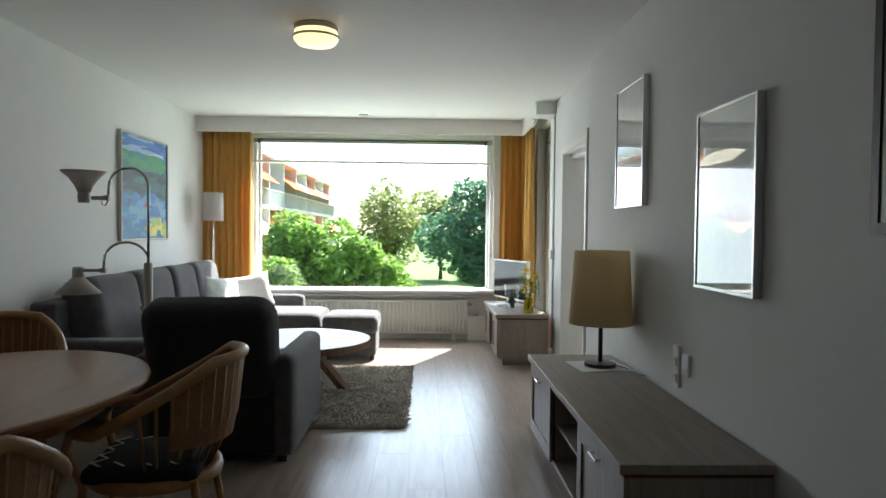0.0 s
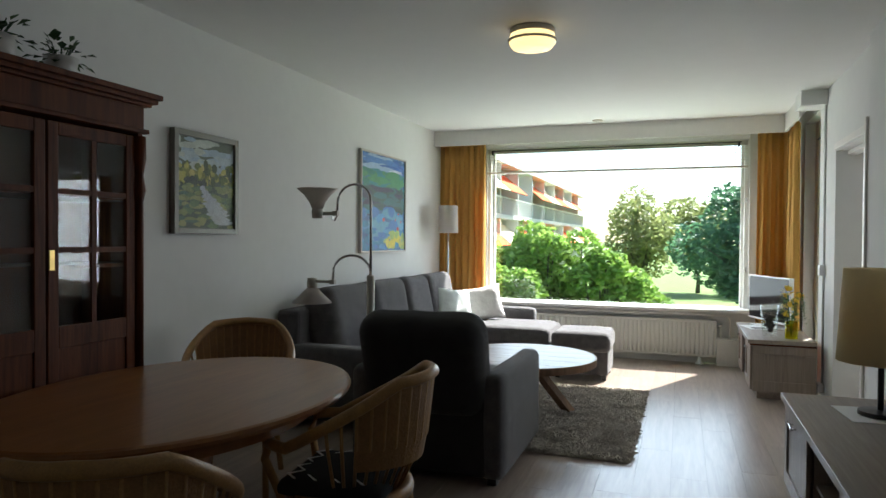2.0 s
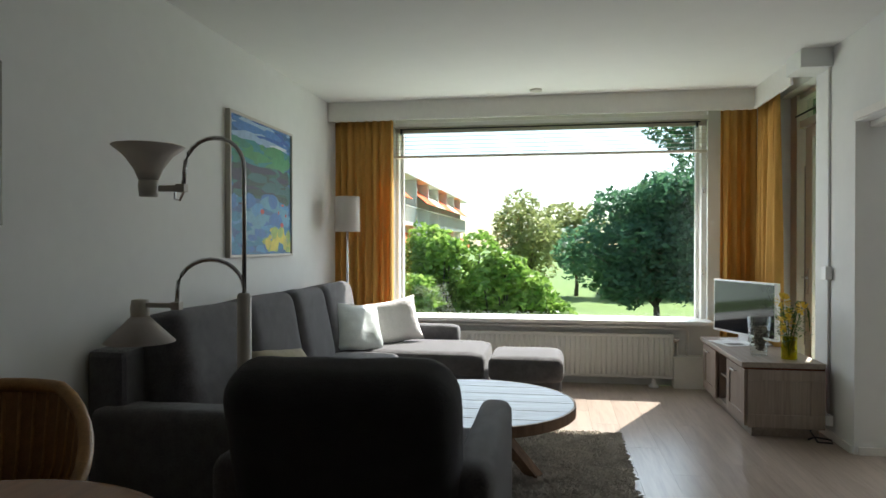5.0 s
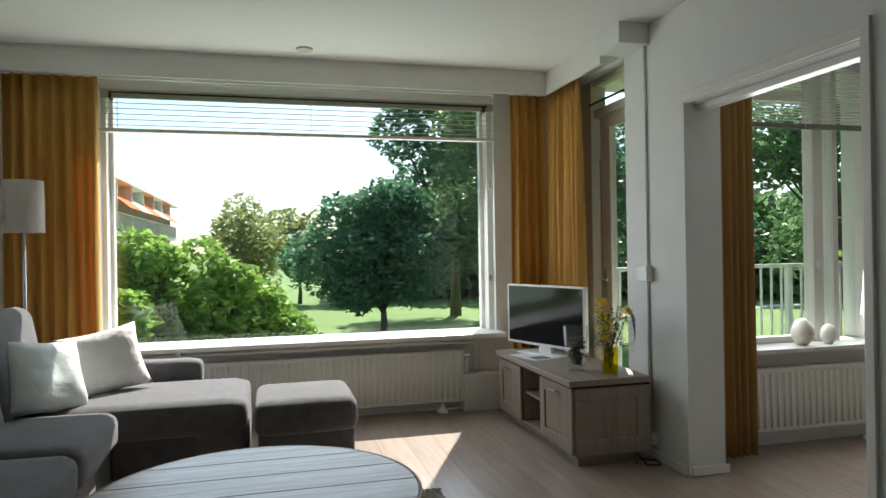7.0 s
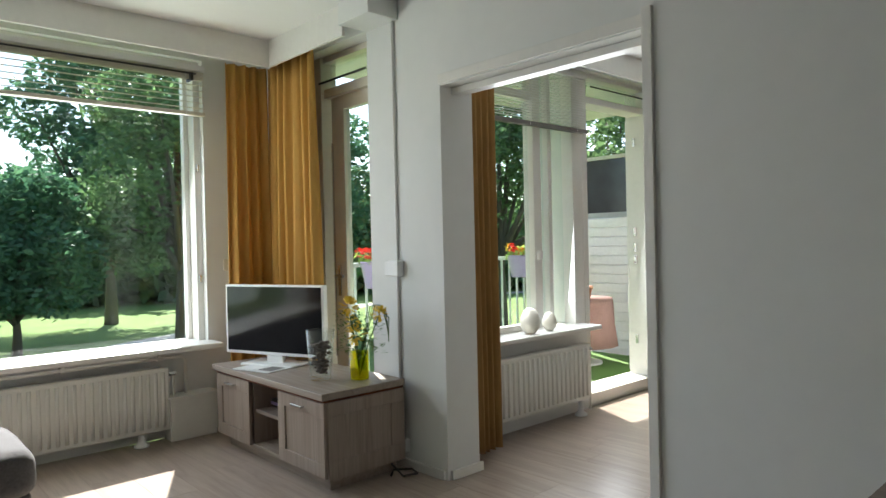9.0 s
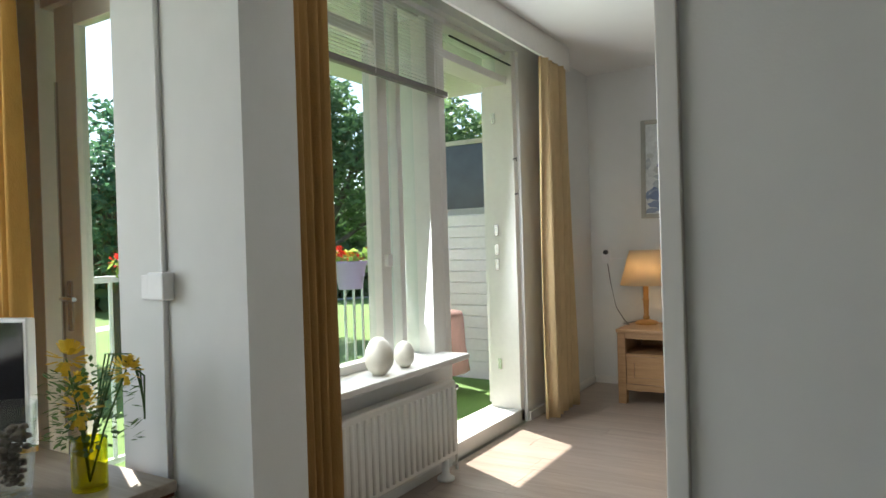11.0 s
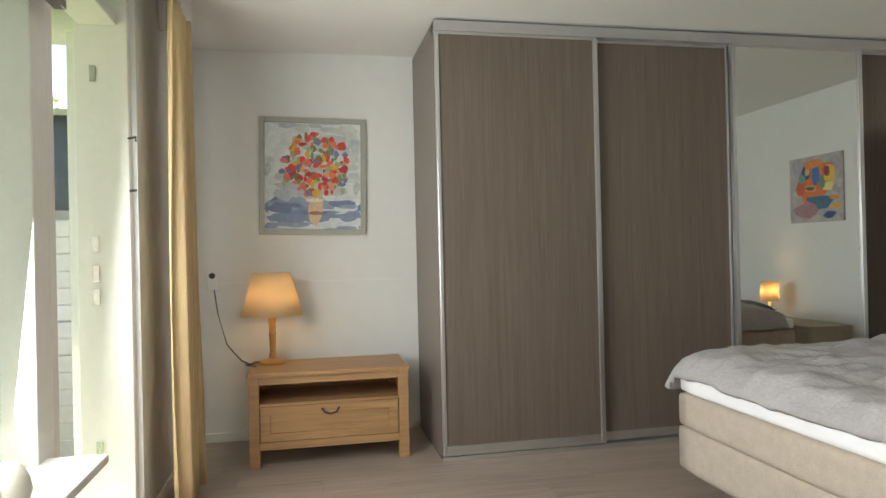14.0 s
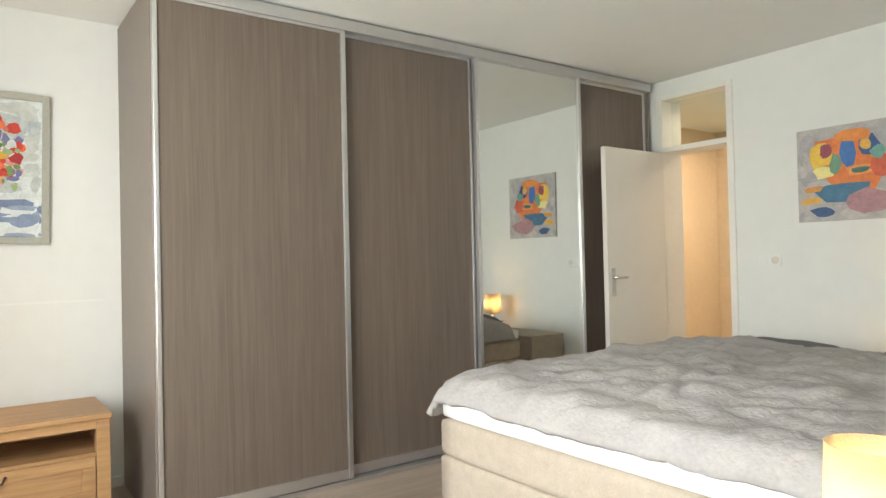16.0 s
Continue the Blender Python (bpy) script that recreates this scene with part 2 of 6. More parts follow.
M_SHEET = mat("white_sheet_cotton", (0.82, 0.82, 0.82), 0.9, vary=0.03)
M_BEDBASE = mat("beige_boxspring_cloth", (0.45, 0.385, 0.31), 0.95, vary=0.15, scale=20, bump=0.4, bscale=300)
M_PILLOWD = mat("dark_grey_cotton", (0.12, 0.12, 0.125), 0.9)
M_EGG = mat("speckled_stoneware", (0.68, 0.65, 0.56), 0.5, vary=0.08, scale=30)
M_TILE = mat("beige_bathroom_tile", (0.66, 0.54, 0.39), 0.25, vary=0.06, scale=3)
M_CONC = mat("balcony_concrete", (0.5, 0.49, 0.46), 0.85, vary=0.15, scale=3, bump=0.3)
M_WBRICK = mat("white_painted_wall", (0.78, 0.76, 0.76), 0.8, vary=0.06, scale=4, bump=0.3, bscale=30)
M_TURF = mat("artificial_turf", (0.1, 0.19, 0.04), 0.9, vary=0.4, scale=60, bump=0.6, bscale=200)
M_RAILM = mat("railing_paint", (0.62, 0.66, 0.63), 0.45, vary=0.05)
M_LILAC = mat("lilac_plastic", (0.42, 0.34, 0.62), 0.4, vary=0.05)
M_MAUVE = mat("mauve_tablecloth", (0.3, 0.17, 0.15), 0.9, vary=0.15)
M_GRASS = mat("lawn_grass", (0.14, 0.22, 0.045), 0.9, vary=0.35, scale=0.6, bump=0.5, bscale=20)
M_PATH = mat("pale_gravel_path", (0.5, 0.46, 0.42), 0.9, vary=0.15, scale=3)
M_BARK = mat("tree_bark", (0.1, 0.085, 0.065), 0.95, vary=0.4, scale=6, bump=0.8, bscale=14, stretch=(1, 1, 0.25))
M_LEAFD = leafmat("leaf_dark_green", (0.06, 0.15, 0.085), (0.14, 0.28, 0.14))
M_LEAFM = leafmat("leaf_olive", (0.24, 0.29, 0.1), (0.4, 0.43, 0.17))
M_LEAFB = leafmat("leaf_bright_green", (0.18, 0.33, 0.05), (0.42, 0.56, 0.14))
M_LEAFG = leafmat("leaf_mid_green", (0.08, 0.16, 0.06), (0.2, 0.32, 0.13))
M_BRICK = mat("red_brick", (0.42, 0.17, 0.11), 0.9, vary=0.2, scale=3, bump=0.3, bscale=25)
M_FASCIA = mat("white_fascia", (0.72, 0.72, 0.7), 0.6, vary=0.05)
M_AWNO = mat("orange_awning_cloth", (0.82, 0.14, 0.03), 0.9, vary=0.1)
M_AWNW = mat("cream_awning_cloth", (0.8, 0.68, 0.5), 0.9, vary=0.1)
M_DKWIN = mat("dark_window_glass", (0.05, 0.055, 0.065), 0.1, vary=0.3, scale=1)
M_CORD = mat("grey_cord", (0.16, 0.15, 0.14), 0.6)

M_CAB.node_tree.nodes["Principled BSDF"].inputs["Specular IOR Level"].default_value = 0.2

# ---- building helpers ----


def thing(name, label, category, loc=(0, 0, 0), rz=0.0, group="", kind=""):
    ob = new(name)
    ob.matrix_world = pose(*loc, 0, 0, rz)
    return tagged(ob, label, category, group, kind)


def part(name, bm, material, parent=None, label="", smooth=False, bevel=0.0):
    me = bpy.data.meshes.new(name)
    bm.normal_update()
    bm.to_mesh(me)
    bm.free()
    for m in material if isinstance(material, (list, tuple)) else [material]:
        me.materials.append(m)
    if smooth:
        for p in me.polygons:
            p.use_smooth = True
    ob = new(name, me)
    if parent is not None:
        ob.parent = parent
    if label:
        ob["label"] = label
    if bevel:
        md = ob.modifiers.new("edge", "BEVEL")
        md.width, md.segments, md.limit_method = bevel, 2, "ANGLE"
    return ob


def add_box(bm, x0, x1, y0, y1, z0, z1, rot=None):
    c = Vector(((x0 + x1) / 2, (y0 + y1) / 2, (z0 + z1) / 2))
    m = Matrix.Translation(c) @ (rot or Matrix.Identity(4)) @ Matrix.Diagonal((abs(x1 - x0), abs(y1 - y0), abs(z1 - z0), 1))
    return bmesh.ops.create_cube(bm, size=1, matrix=m)


def box(x0, x1, y0, y1, z0, z1, rot=None):
    bm = bmesh.new()
    add_box(bm, x0, x1, y0, y1, z0, z1, rot)
    return bm


def boxes(*rows):
    bm = bmesh.new()
    for r in rows:
        add_box(bm, *r)
    return bm


def lathe(profile, n=32, cx=0.0, cy=0.0):
    """A turned body from rows of radius and height."""
    bm = bmesh.new()
    rings = []
    for r, z in profile:
        rings.append([bm.verts.new((cx + r * math.cos(2 * math.pi * i / n), cy + r * math.sin(2 * math.pi * i / n), z)) for i in range(n)])
    for a, b in zip(rings, rings[1:]):
        for i in range(n):
            bm.faces.new((a[i], a[(i + 1) % n], b[(i + 1) % n], b[i]))
    hollow = len(profile) > 2 and min(profile[0][0], profile[-1][0]) > 0.0005 and abs(profile[0][1] - profile[-1][1]) < 0.09
    if hollow:
        for i in range(n):
            bm.faces.new((rings[-1][i], rings[-1][(i + 1) % n], rings[0][(i + 1) % n], rings[0][i]))
    for ring, flip in () if hollow else ((rings[0], True), (rings[-1], False)):
        if profile[0 if flip else -1][0] > 0.0005:
            bm.faces.new(ring[::-1] if flip else ring)
    bmesh.ops.remove_doubles(bm, verts=bm.verts, dist=1e-5)
    return bm


def add_tube(bm, pts, r, n=8, r1=None):
    pts = [Vector(p) for p in pts]
    rings = []
    for i, p in enumerate(pts):
        d = (pts[min(i + 1, len(pts) - 1)] - pts[max(i - 1, 0)]).normalized()
        side = d.cross(Vector((0, 0, 1)) if abs(d.z) < 0.95 else Vector((1, 0, 0))).normalized()
        up = side.cross(d)
        rr = r if r1 is None else r + (r1 - r) * i / (len(pts) - 1)
        rings.append([bm.verts.new(p + rr * (math.cos(2 * math.pi * k / n) * side + math.sin(2 * math.pi * k / n) * up)) for k in range(n)])
    for a, b in zip(rings, rings[1:]):
        for k in range(n):
            bm.faces.new((a[k], a[(k + 1) % n], b[(k + 1) % n], b[k]))
    bm.faces.new(rings[0][::-1])
    bm.faces.new(rings[-1])
    return bm


def tube(pts, r, n=8, r1=None):
    return add_tube(bmesh.new(), pts, r, n, r1)


def cushion(sx, sy, sz, cx=0, cy=0, cz=0, soft=0.35, n=14, rot=None, sag=0.0, seed=0):
    """A padded block with rounded edges, bulging faces and slight creases."""
    bm = bmesh.new()
    bmesh.ops.create_cube(bm, size=2)
    bmesh.ops.subdivide_edges(bm, edges=bm.edges[:], cuts=n, use_grid_fill=True)
    e = 2 / soft if soft > 0 else 20
    m = Matrix.Translation((cx, cy, cz)) @ (rot or Matrix.Identity(4))
    small = min(sx, sy, sz)
    r = small * 0.5 * min(1.0, soft * 1.6)
    for v in bm.verts:
        p = Vector((v.co.x * sx / 2, v.co.y * sy / 2, v.co.z * sz / 2))
        inner = Vector((max(-sx / 2 + r, min(sx / 2 - r, p.x)), max(-sy / 2 + r, min(sy / 2 - r, p.y)), max(-sz / 2 + r, min(sz / 2 - r, p.z))))
        d = p - inner
        if d.length > 1e-6:
            p = inner + d.normalized() * min(r, d.length)
        bulge = (1 - (2 * p.x / sx) ** 2) * (1 - (2 * p.y / sy) ** 2)
        if sag and sz <= max(sx, sy):
            p.z += math.copysign(sag * bulge, p.z)
        w = noise.noise(Vector((p.x * 5 + seed, p.y * 5, p.z * 5))) * small * 0.035
        p += p.normalized() * w
        v.co = m @ p
    return bm


def pillow(w, h, t, seed=0):
    """A thrown pillow in the local x-z plane with pinched corners."""
    bm = bmesh.new()
    n = 16
    top = {}
    for s in (1, -1):
        for i in range(n + 1):
            for j in range(n + 1):
                u, v = 2 * i / n - 1, 2 * j / n - 1
                edge = i in (0, n) or j in (0, n)
                if edge and s == -1:
                    continue
                th = t * ((1 - u ** 4) * (1 - v ** 4)) ** 0.6
                th *= 1 + 0.18 * noise.noise(Vector((u * 2.5 + seed, v * 2.5, s)))
                k = 1 - 0.09 * (1 - abs(u) ** 2) * abs(v) ** 3
                k2 = 1 - 0.09 * (1 - abs(v) ** 2) * abs(u) ** 3
                top[(s, i, j)] = bm.verts.new((u * w / 2 * k2, s * th / 2, v * h / 2 * k))
    def vert(s, i, j):
        return top[(s, i, j)] if (s, i, j) in top else top[(1, i, j)]
    for s in (1, -1):
        for i in range(n):
            for j in range(n):
                q = [vert(s, i, j), vert(s, i + 1, j), vert(s, i + 1, j + 1), vert(s, i, j + 1)]
                bm.faces.new(q if s == -1 else q[::-1])
    return bm


def curtain_sheet(p0, p1, z0, z1, folds, depth, seed=0, flare=0.0):
    """A hanging cloth between two plan points, in folds that tighten to the heading."""
    bm = bmesh.new()
    p0, p1 = Vector((*p0, 0)), Vector((*p1, 0))
    along = (p1 - p0)
    side = Vector((-along.y, along.x, 0)).normalized()
    nu, nv = folds * 10, 14
    grid = []
    for j in range(nv + 1):
        f = j / nv
        row = []
        for i in range(nu + 1):
            u = i / nu
            a = u * folds * 2 * math.pi + 0.9 * noise.noise(Vector((u * 4 + seed, f * 1.2, 0)))
            amp = depth * (0.55 + 0.45 * (1 - f)) * (0.75 + 0.6 * noise.noise(Vector((u * 6 + seed, f * 0.8, 3))))
            uu = 0.5 + (u - 0.5) * (1 + flare * (1 - f))
            p = p0 + along * uu + side * (math.sin(a) + 0.25 * math.sin(2.3 * a + seed)) * amp
            row.append(bm.verts.new((p.x, p.y, z0 + (z1 - z0) * f)))
        grid.append(row)
    for a, b in zip(grid, grid[1:]):
        for i in range(nu):
            bm.faces.new((a[i], a[i + 1], b[i + 1], b[i]))
    return bm


def curtain(label, material, p0, p1, z0, z1, folds, depth, seed=0, flare=0.0):
    t = thing("curtain", label, "curtain")
    ob = part("cloth", curtain_sheet(p0, p1, z0, z1, folds, depth, seed, flare), material, t, smooth=True)
    md = ob.modifiers.new("thick", "SOLIDIFY")
    md.thickness = 0.004
    return t


def structure(name, bm, material, label, category="wall", bevel=0.0):
    return tagged(part(name, bm, material, None, bevel=bevel), label, category, kind="structure")


CH = 2.585

# ---- the large structure ----
structure("wall_west", box(-1.83, -1.61, -1.2, 9.5, 0, CH + 0.1), M_WALL, "plain white painted living room wall")
structure("wall_south", box(-1.61, 2.25, -1.2, -1.0, 0, CH + 0.1), M_WALL, "plain white painted wall behind the dining corner")
structure("wall_partition", boxes((2.25, 2.48, -1.2, 6.137, 0, CH + 0.1), (2.25, 2.48, 6.137, 7.34, 2.035, CH + 0.1), (2.25, 2.48, 7.34, 7.96, 0, CH + 0.1)), M_WALL, "white wall with a wide opening between living room and bedroom")
structure("wall_lining", box(2.185, 2.25, -1.0, 6.095, 0, CH), M_WALL, "white lining of the wall that holds the sliding door")
structure("wall_north", boxes((-1.61, -1.09, 9.25, 9.5, 0, CH + 0.1), (1.81, 2.48, 9.25, 9.5, 0, CH + 0.1), (-1.09, 1.81, 9.25, 9.5, 0, 0.57), (-1.09, 1.81, 9.25, 9.5, 2.5, CH + 0.1)), M_WALL, "white painted window wall of the living room")
structure("wall_balcony_side", boxes((2.25, 2.48, 8.74, 9.25, 0, CH + 0.1), (2.25, 2.48, 7.96, 8.74, 2.47, CH + 0.1)), M_WALL, "white wall round the narrow balcony door")
structure("wall_bedroom_window", boxes((2.48, 2.7, 7.7, 7.95, 0, CH + 0.1), (2.7, 3.98, 7.7, 7.95, 0, 0.57), (2.7, 4.98, 7.7, 7.95, 2.47, CH + 0.1), (4.98, 6.58, 7.7, 7.95, 0, CH + 0.1)), M_WALL, "white bedroom wall round window and balcony door")
structure("wall_east", box(6.36, 6.58, 2.2, 7.7, 0, CH + 0.1), M_WALL, "plain white bedroom wall behind the wardrobe")
structure("wall_bathroom_side", boxes((2.48, 4.9, 2.2, 2.43, 0, CH + 0.1), (5.54, 6.36, 2.2, 2.43, 0, CH + 0.1), (4.9, 5.54, 2.2, 2.43, 2.47, CH + 0.1)), M_WALL, "white bedroom wall with the bathroom door")
structure("ceiling", box(-1.61, 2.25, -1.0, 9.25, CH, CH + 0.2), M_CEIL, "white painted living room ceiling", "ceiling")
structure("ceiling_bedroom", box(2.48, 6.36, 2.43, 7.7, CH, CH + 0.2), M_CEIL, "white painted bedroom ceiling", "ceiling")
structure("baseboard", boxes((-1.61, -1.595, -1.0, 9.25, 0, 0.05), (2.17, 2.185, -1.0, 6.08, 0, 0.05), (2.235, 2.25, 7.36, 7.94, 0, 0.05), (2.27, 2.5, 7.326, 7.34, 0, 0.05), (6.345, 6.36, 6.22, 7.7, 0, 0.06), (5.0, 6.345, 7.686, 7.7, 0, 0.06)), M_TRIM, "low white baseboard along the walls", "baseboard", bevel=0.003)
structure("trim_opening", boxes((2.17, 2.25, 6.096, 6.137, 0, 2.09), (2.235, 2.25, 6.14, 7.34, 2.04, 2.09), (2.255, 2.475, 6.138, 6.152, 0, 2.03), (2.33, 2.4, 6.152, 7.34, 2.0, 2.034)), M_TRIM, "white trim and sliding door rail round the opening", "trim", bevel=0.003)

# pelmets and the boxed beam
t = thing("pelmet", "white box pelmet over the living room curtains", "pelmet", kind="structure")
part("front_board", box(-1.61, 2.1, 8.81, 8.83, 2.412, CH), M_TRIM, t, bevel=0.002)
part("return_board", box(2.08, 2.1, 7.96, 8.81, 2.412, CH), M_TRIM, t, bevel=0.002)
t = thing("pelmet", "white box pelmet over the bedroom window", "pelmet", kind="structure")
part("front_board", box(2.48, 5.5, 7.53, 7.55, 2.42, CH), M_TRIM, t, bevel=0.002)
part("end_board", box(5.48, 5.5, 7.55, 7.7, 2.42, CH), M_TRIM, t, bevel=0.002)
structure("beam_box", box(2.05, 2.25, 7.67, 7.955, 2.46, CH), M_WALL, "small boxed beam end under the ceiling", "beam", bevel=0.004)

# ---- living room window ----


def window_unit(name, label, bars, pane_rows, material=M_TRIM):
    w = thing(name, label, "window", kind="structure")
    for b in bars:
        part("window_frame", box(*b), material, w, bevel=0.004)
    for b in pane_rows:
        p = part("pane", box(*b), M_WGLASS, w)
        p.visible_shadow = False
    return w


w = window_unit("window_1", "wide fixed living room window with white frame",
                [(-1.09, -1.055, 9.3, 9.48, 0.57, 2.5), (1.765, 1.81, 9.3, 9.48, 0.57, 2.5), (-1.055, 1.765, 9.3, 9.48, 2.44, 2.5), (-1.055, 1.765, 9.36, 9.48, 0.57, 0.605),
                 (-1.055, -1.03, 9.4, 9.46, 0.605, 2.44), (1.735, 1.765, 9.4, 9.46, 0.605, 2.44)],
                [(-1.03, 1.735, 9.43, 9.438, 0.605, 2.44)])
part("window_sill", box(-1.1, 1.84, 9.07, 9.36, 0.57, 0.605), M_TRIM, w, "white painted window sill", bevel=0.008)
for z in (1.0, 1.75):
    part("catch", box(1.775, 1.79, 9.28, 9.3, z, z + 0.05), M_STEEL, w, bevel=0.002)

t = thing("venetian_blind", "raised white venetian blind across the wide window", "blind")
part("headrail", box(-1.07, 1.79, 9.15, 9.2, 2.40, 2.44), M_WHITEPL, t, bevel=0.003)
# White slats and bottom rail take the darker cream as their backlit shade.
part("stacked_slats", boxes(*[(-1.06, 1.78, 9.15, 9.19, 2.345 + 0.009 * i, 2.349 + 0.009 * i) for i in range(6)]), M_CREAM, t)
for i in range(5):
    part("slat", box(-1.06, 1.78, 9.145, 9.195, 2.155 + 0.038 * i, 2.159 + 0.038 * i, Matrix.Rotation(radians(9), 4, "X")), M_CREAM, t)
part("bottom_rail", box(-1.065, 1.785, 9.145, 9.195, 2.106, 2.13), M_CREAM, t, bevel=0.004)
for x in (-0.95, 0.36, 1.66):
    part("ladder_cord", tube([(x, 9.145, 2.11), (x, 9.145, 2.41)], 0.0025, 5), M_WHITEPL, t)
part("curtain_rod", tube([(-1.0, 9.13, 2.375), (1.72, 9.13, 2.375)], 0.006, 8), M_BLACK, t)
part("rod_hook", box(1.685, 1.7, 9.12, 9.2, 2.33, 2.38), M_BLACK, t)
part("rod_hook", box(-1.0, -0.985, 9.12, 9.2, 2.33, 2.38), M_BLACK, t)


def radiator(label, x0, x1, yf, z0, z1, foot_x):
    r = thing("radiator", label, "radiator")
    part("panel", box(x0, x1, yf + 0.012, yf + 0.06, z0, z1), M_RAD, r, bevel=0.01)
    n = int((x1 - x0 - 0.06) / 0.045)
    me = None
    for i in range(n):
        x = x0 + 0.04 + i * (x1 - x0 - 0.08) / (n - 1)
        if me is None:
            bm = bmesh.new()
            add_tube(bm, [(0, 0, z0 + 0.03), (0, 0, z1 - 0.03)], 0.012, 6)
            o = part("rib", bm, M_RAD, r, smooth=True)
            o.location = (x, yf + 0.012, 0)
            me = o.data
        else:
            o = new("rib", me)
            o.parent = r
            o.location = (x, yf + 0.012, 0)
    part("top_grille", box(x0 + 0.01, x1 - 0.01, yf + 0.06, yf + 0.09, z0 + 0.02, z1 - 0.005), M_RAD, r, bevel=0.004)
    part("foot", lathe([(0.045, 0.0), (0.045, 0.012), (0.02, 0.03), (0.016, z0 + 0.02)], 16, foot_x, yf + 0.04), M_WHITEPL, r, "white round radiator foot", smooth=True)
    part("valve", tube([(x1 + 0.0, yf + 0.04, z1 - 0.05), (x1 + 0.05, yf + 0.04, z1 - 0.05)], 0.016, 10), M_STEEL, r)
    part("pipe", tube([(x1 + 0.035, yf + 0.04, z1 - 0.05), (x1 + 0.035, yf + 0.04, 0.02)], 0.008, 8), M_RAD, r)
    return r


radiator("long white ribbed panel radiator under the wide window", -0.88, 1.5, 9.12, 0.08, 0.48, 1.33)
t = thing("heating_pipe", "white heating pipe with brackets under the sill", "pipe")
part("pipe", tube([(-0.9, 9.2, 0.53), (1.6, 9.2, 0.53), (1.63, 9.2, 0.5), (1.63, 9.2, 0.28)], 0.012, 8), M_RAD, t, smooth=True)
for x in (-0.6, 0.1, 0.3, 0.9, 1.45):
    part("bracket", box(x, x + 0.02, 9.19, 9.25, 0.51, 0.57), M_RAD, t)
t = thing("pipe_casing", "low white wooden pipe casing beside the radiator", "casing")
part("body", box(1.5, 1.8, 9.12, 9.25, 0, 0.27), M_TRIM, t, bevel=0.003)
part("cover", box(1.49, 1.81, 9.1, 9.25, 0.27, 0.285), M_TRIM, t, bevel=0.002)
t = thing("wall_plate", "cream wall plate beside the window", "switch")
part("plate", box(1.93, 2.01, 9.24, 9.25, 1.07, 1.15), M_CREAM, t, bevel=0.003)

# balcony door of the living room
w = window_unit("door_1", "narrow white glazed balcony door",
                [(2.36, 2.46, 7.962, 8.0, 0, 2.47), (2.34, 2.46, 8.6, 8.738, 0, 2.47), (2.36, 2.46, 8.0, 8.6, 2.2, 2.26), (2.36, 2.46, 8.0, 8.6, 2.43, 2.47),
                 (2.39, 2.44, 8.0, 8.06, 0.1, 2.2), (2.39, 2.44, 8.42, 8.56, 0.1, 2.2), (2.39, 2.44, 8.06, 8.42, 0.1, 0.32), (2.39, 2.44, 8.06, 8.42, 2.11, 2.2), (2.3, 2.46, 8.0, 8.6, 0, 0.1)],
                [(2.412, 2.418, 8.06, 8.42, 0.32, 2.11), (2.412, 2.418, 8.0, 8.6, 2.26, 2.43)], M_CREAM)
part("door_handle", tube([(2.39, 8.5, 1.03), (2.35, 8.5, 1.03), (2.345, 8.4, 1.03)], 0.009, 8), M_STEEL, w, "steel lever handle")
part("handle_plate", box(2.383, 2.39, 8.485, 8.515, 0.9, 1.1), M_STEEL, w)
part("espagnolette", box(2.38, 2.39, 8.545, 8.556, 0.5, 1.9), M_STEEL, w)
part("transom_rod", tube([(2.34, 8.1, 2.3), (2.34, 8.62, 2.3)], 0.008, 8), M_BLACK, w)

curtain("gathered ochre curtain hanging beside the wide window", M_CURT, (-1.6, 9.0), (-1.04, 9.0), 0.42, 2.44, 7, 0.05, 1)
curtain("gathered ochre curtain in the window corner", M_CURT, (1.86, 8.99), (2.15, 8.98), 0.04, 2.44, 4, 0.045, 5)
curtain("gathered ochre curtain beside the balcony door", M_CURT, (2.15, 8.97), (2.14, 8.36), 0.04, 2.44, 6, 0.05, 9, 0.12)

# surface pipe, junction box and socket on the column
t = thing("cable_conduit", "white surface conduit with junction box on the column", "conduit")
part("pipe", tube([(2.242, 7.71, 0.08), (2.242, 7.71, 2.46)], 0.009, 8), M_WHITEPL, t, smooth=True)
part("junction_box", box(2.205, 2.249, 7.665, 7.745, 1.05, 1.14), M_WHITEPL, t, bevel=0.006)
part("switch_plate", box(2.235, 2.249, 7.75, 7.82, 1.05, 1.13), M_WHITEPL, t, bevel=0.004)
t = thing("socket", "black plugs in a low socket on the column", "socket")
part("socket_block", box(2.2, 2.249, 7.64, 7.76, 0.09, 0.16), M_WHITEPL, t, bevel=0.005)
part("plug", box(2.16, 2.2, 7.65, 7.69, 0.1, 0.15), M_BLACK, t, bevel=0.008)
part("plug", box(2.165, 2.2, 7.71, 7.75, 0.09, 0.145), M_BLACK, t, bevel=0.008)
part("cord", tube([(2.16, 7.67, 0.12), (2.1, 7.62, 0.06), (2.12, 7.55, 0.01), (2.2, 7.53, 0.01), (2.22, 7.6, 0.012), (2.14, 7.66, 0.012), (2.08, 7.6, 0.01)], 0.006, 6), M_BLACK, t, smooth=True)
t = thing("finger_pull", "round pull of the sliding door in the opening", "door pull")
part("knob", lathe([(0.001, 0), (0.018, 0.0), (0.02, 0.004), (0.001, 0.012)], 16), M_WHITEPL, t, smooth=True)
t.matrix_world = pose(2.33, 6.152, 1.02, -90, 0, 0)

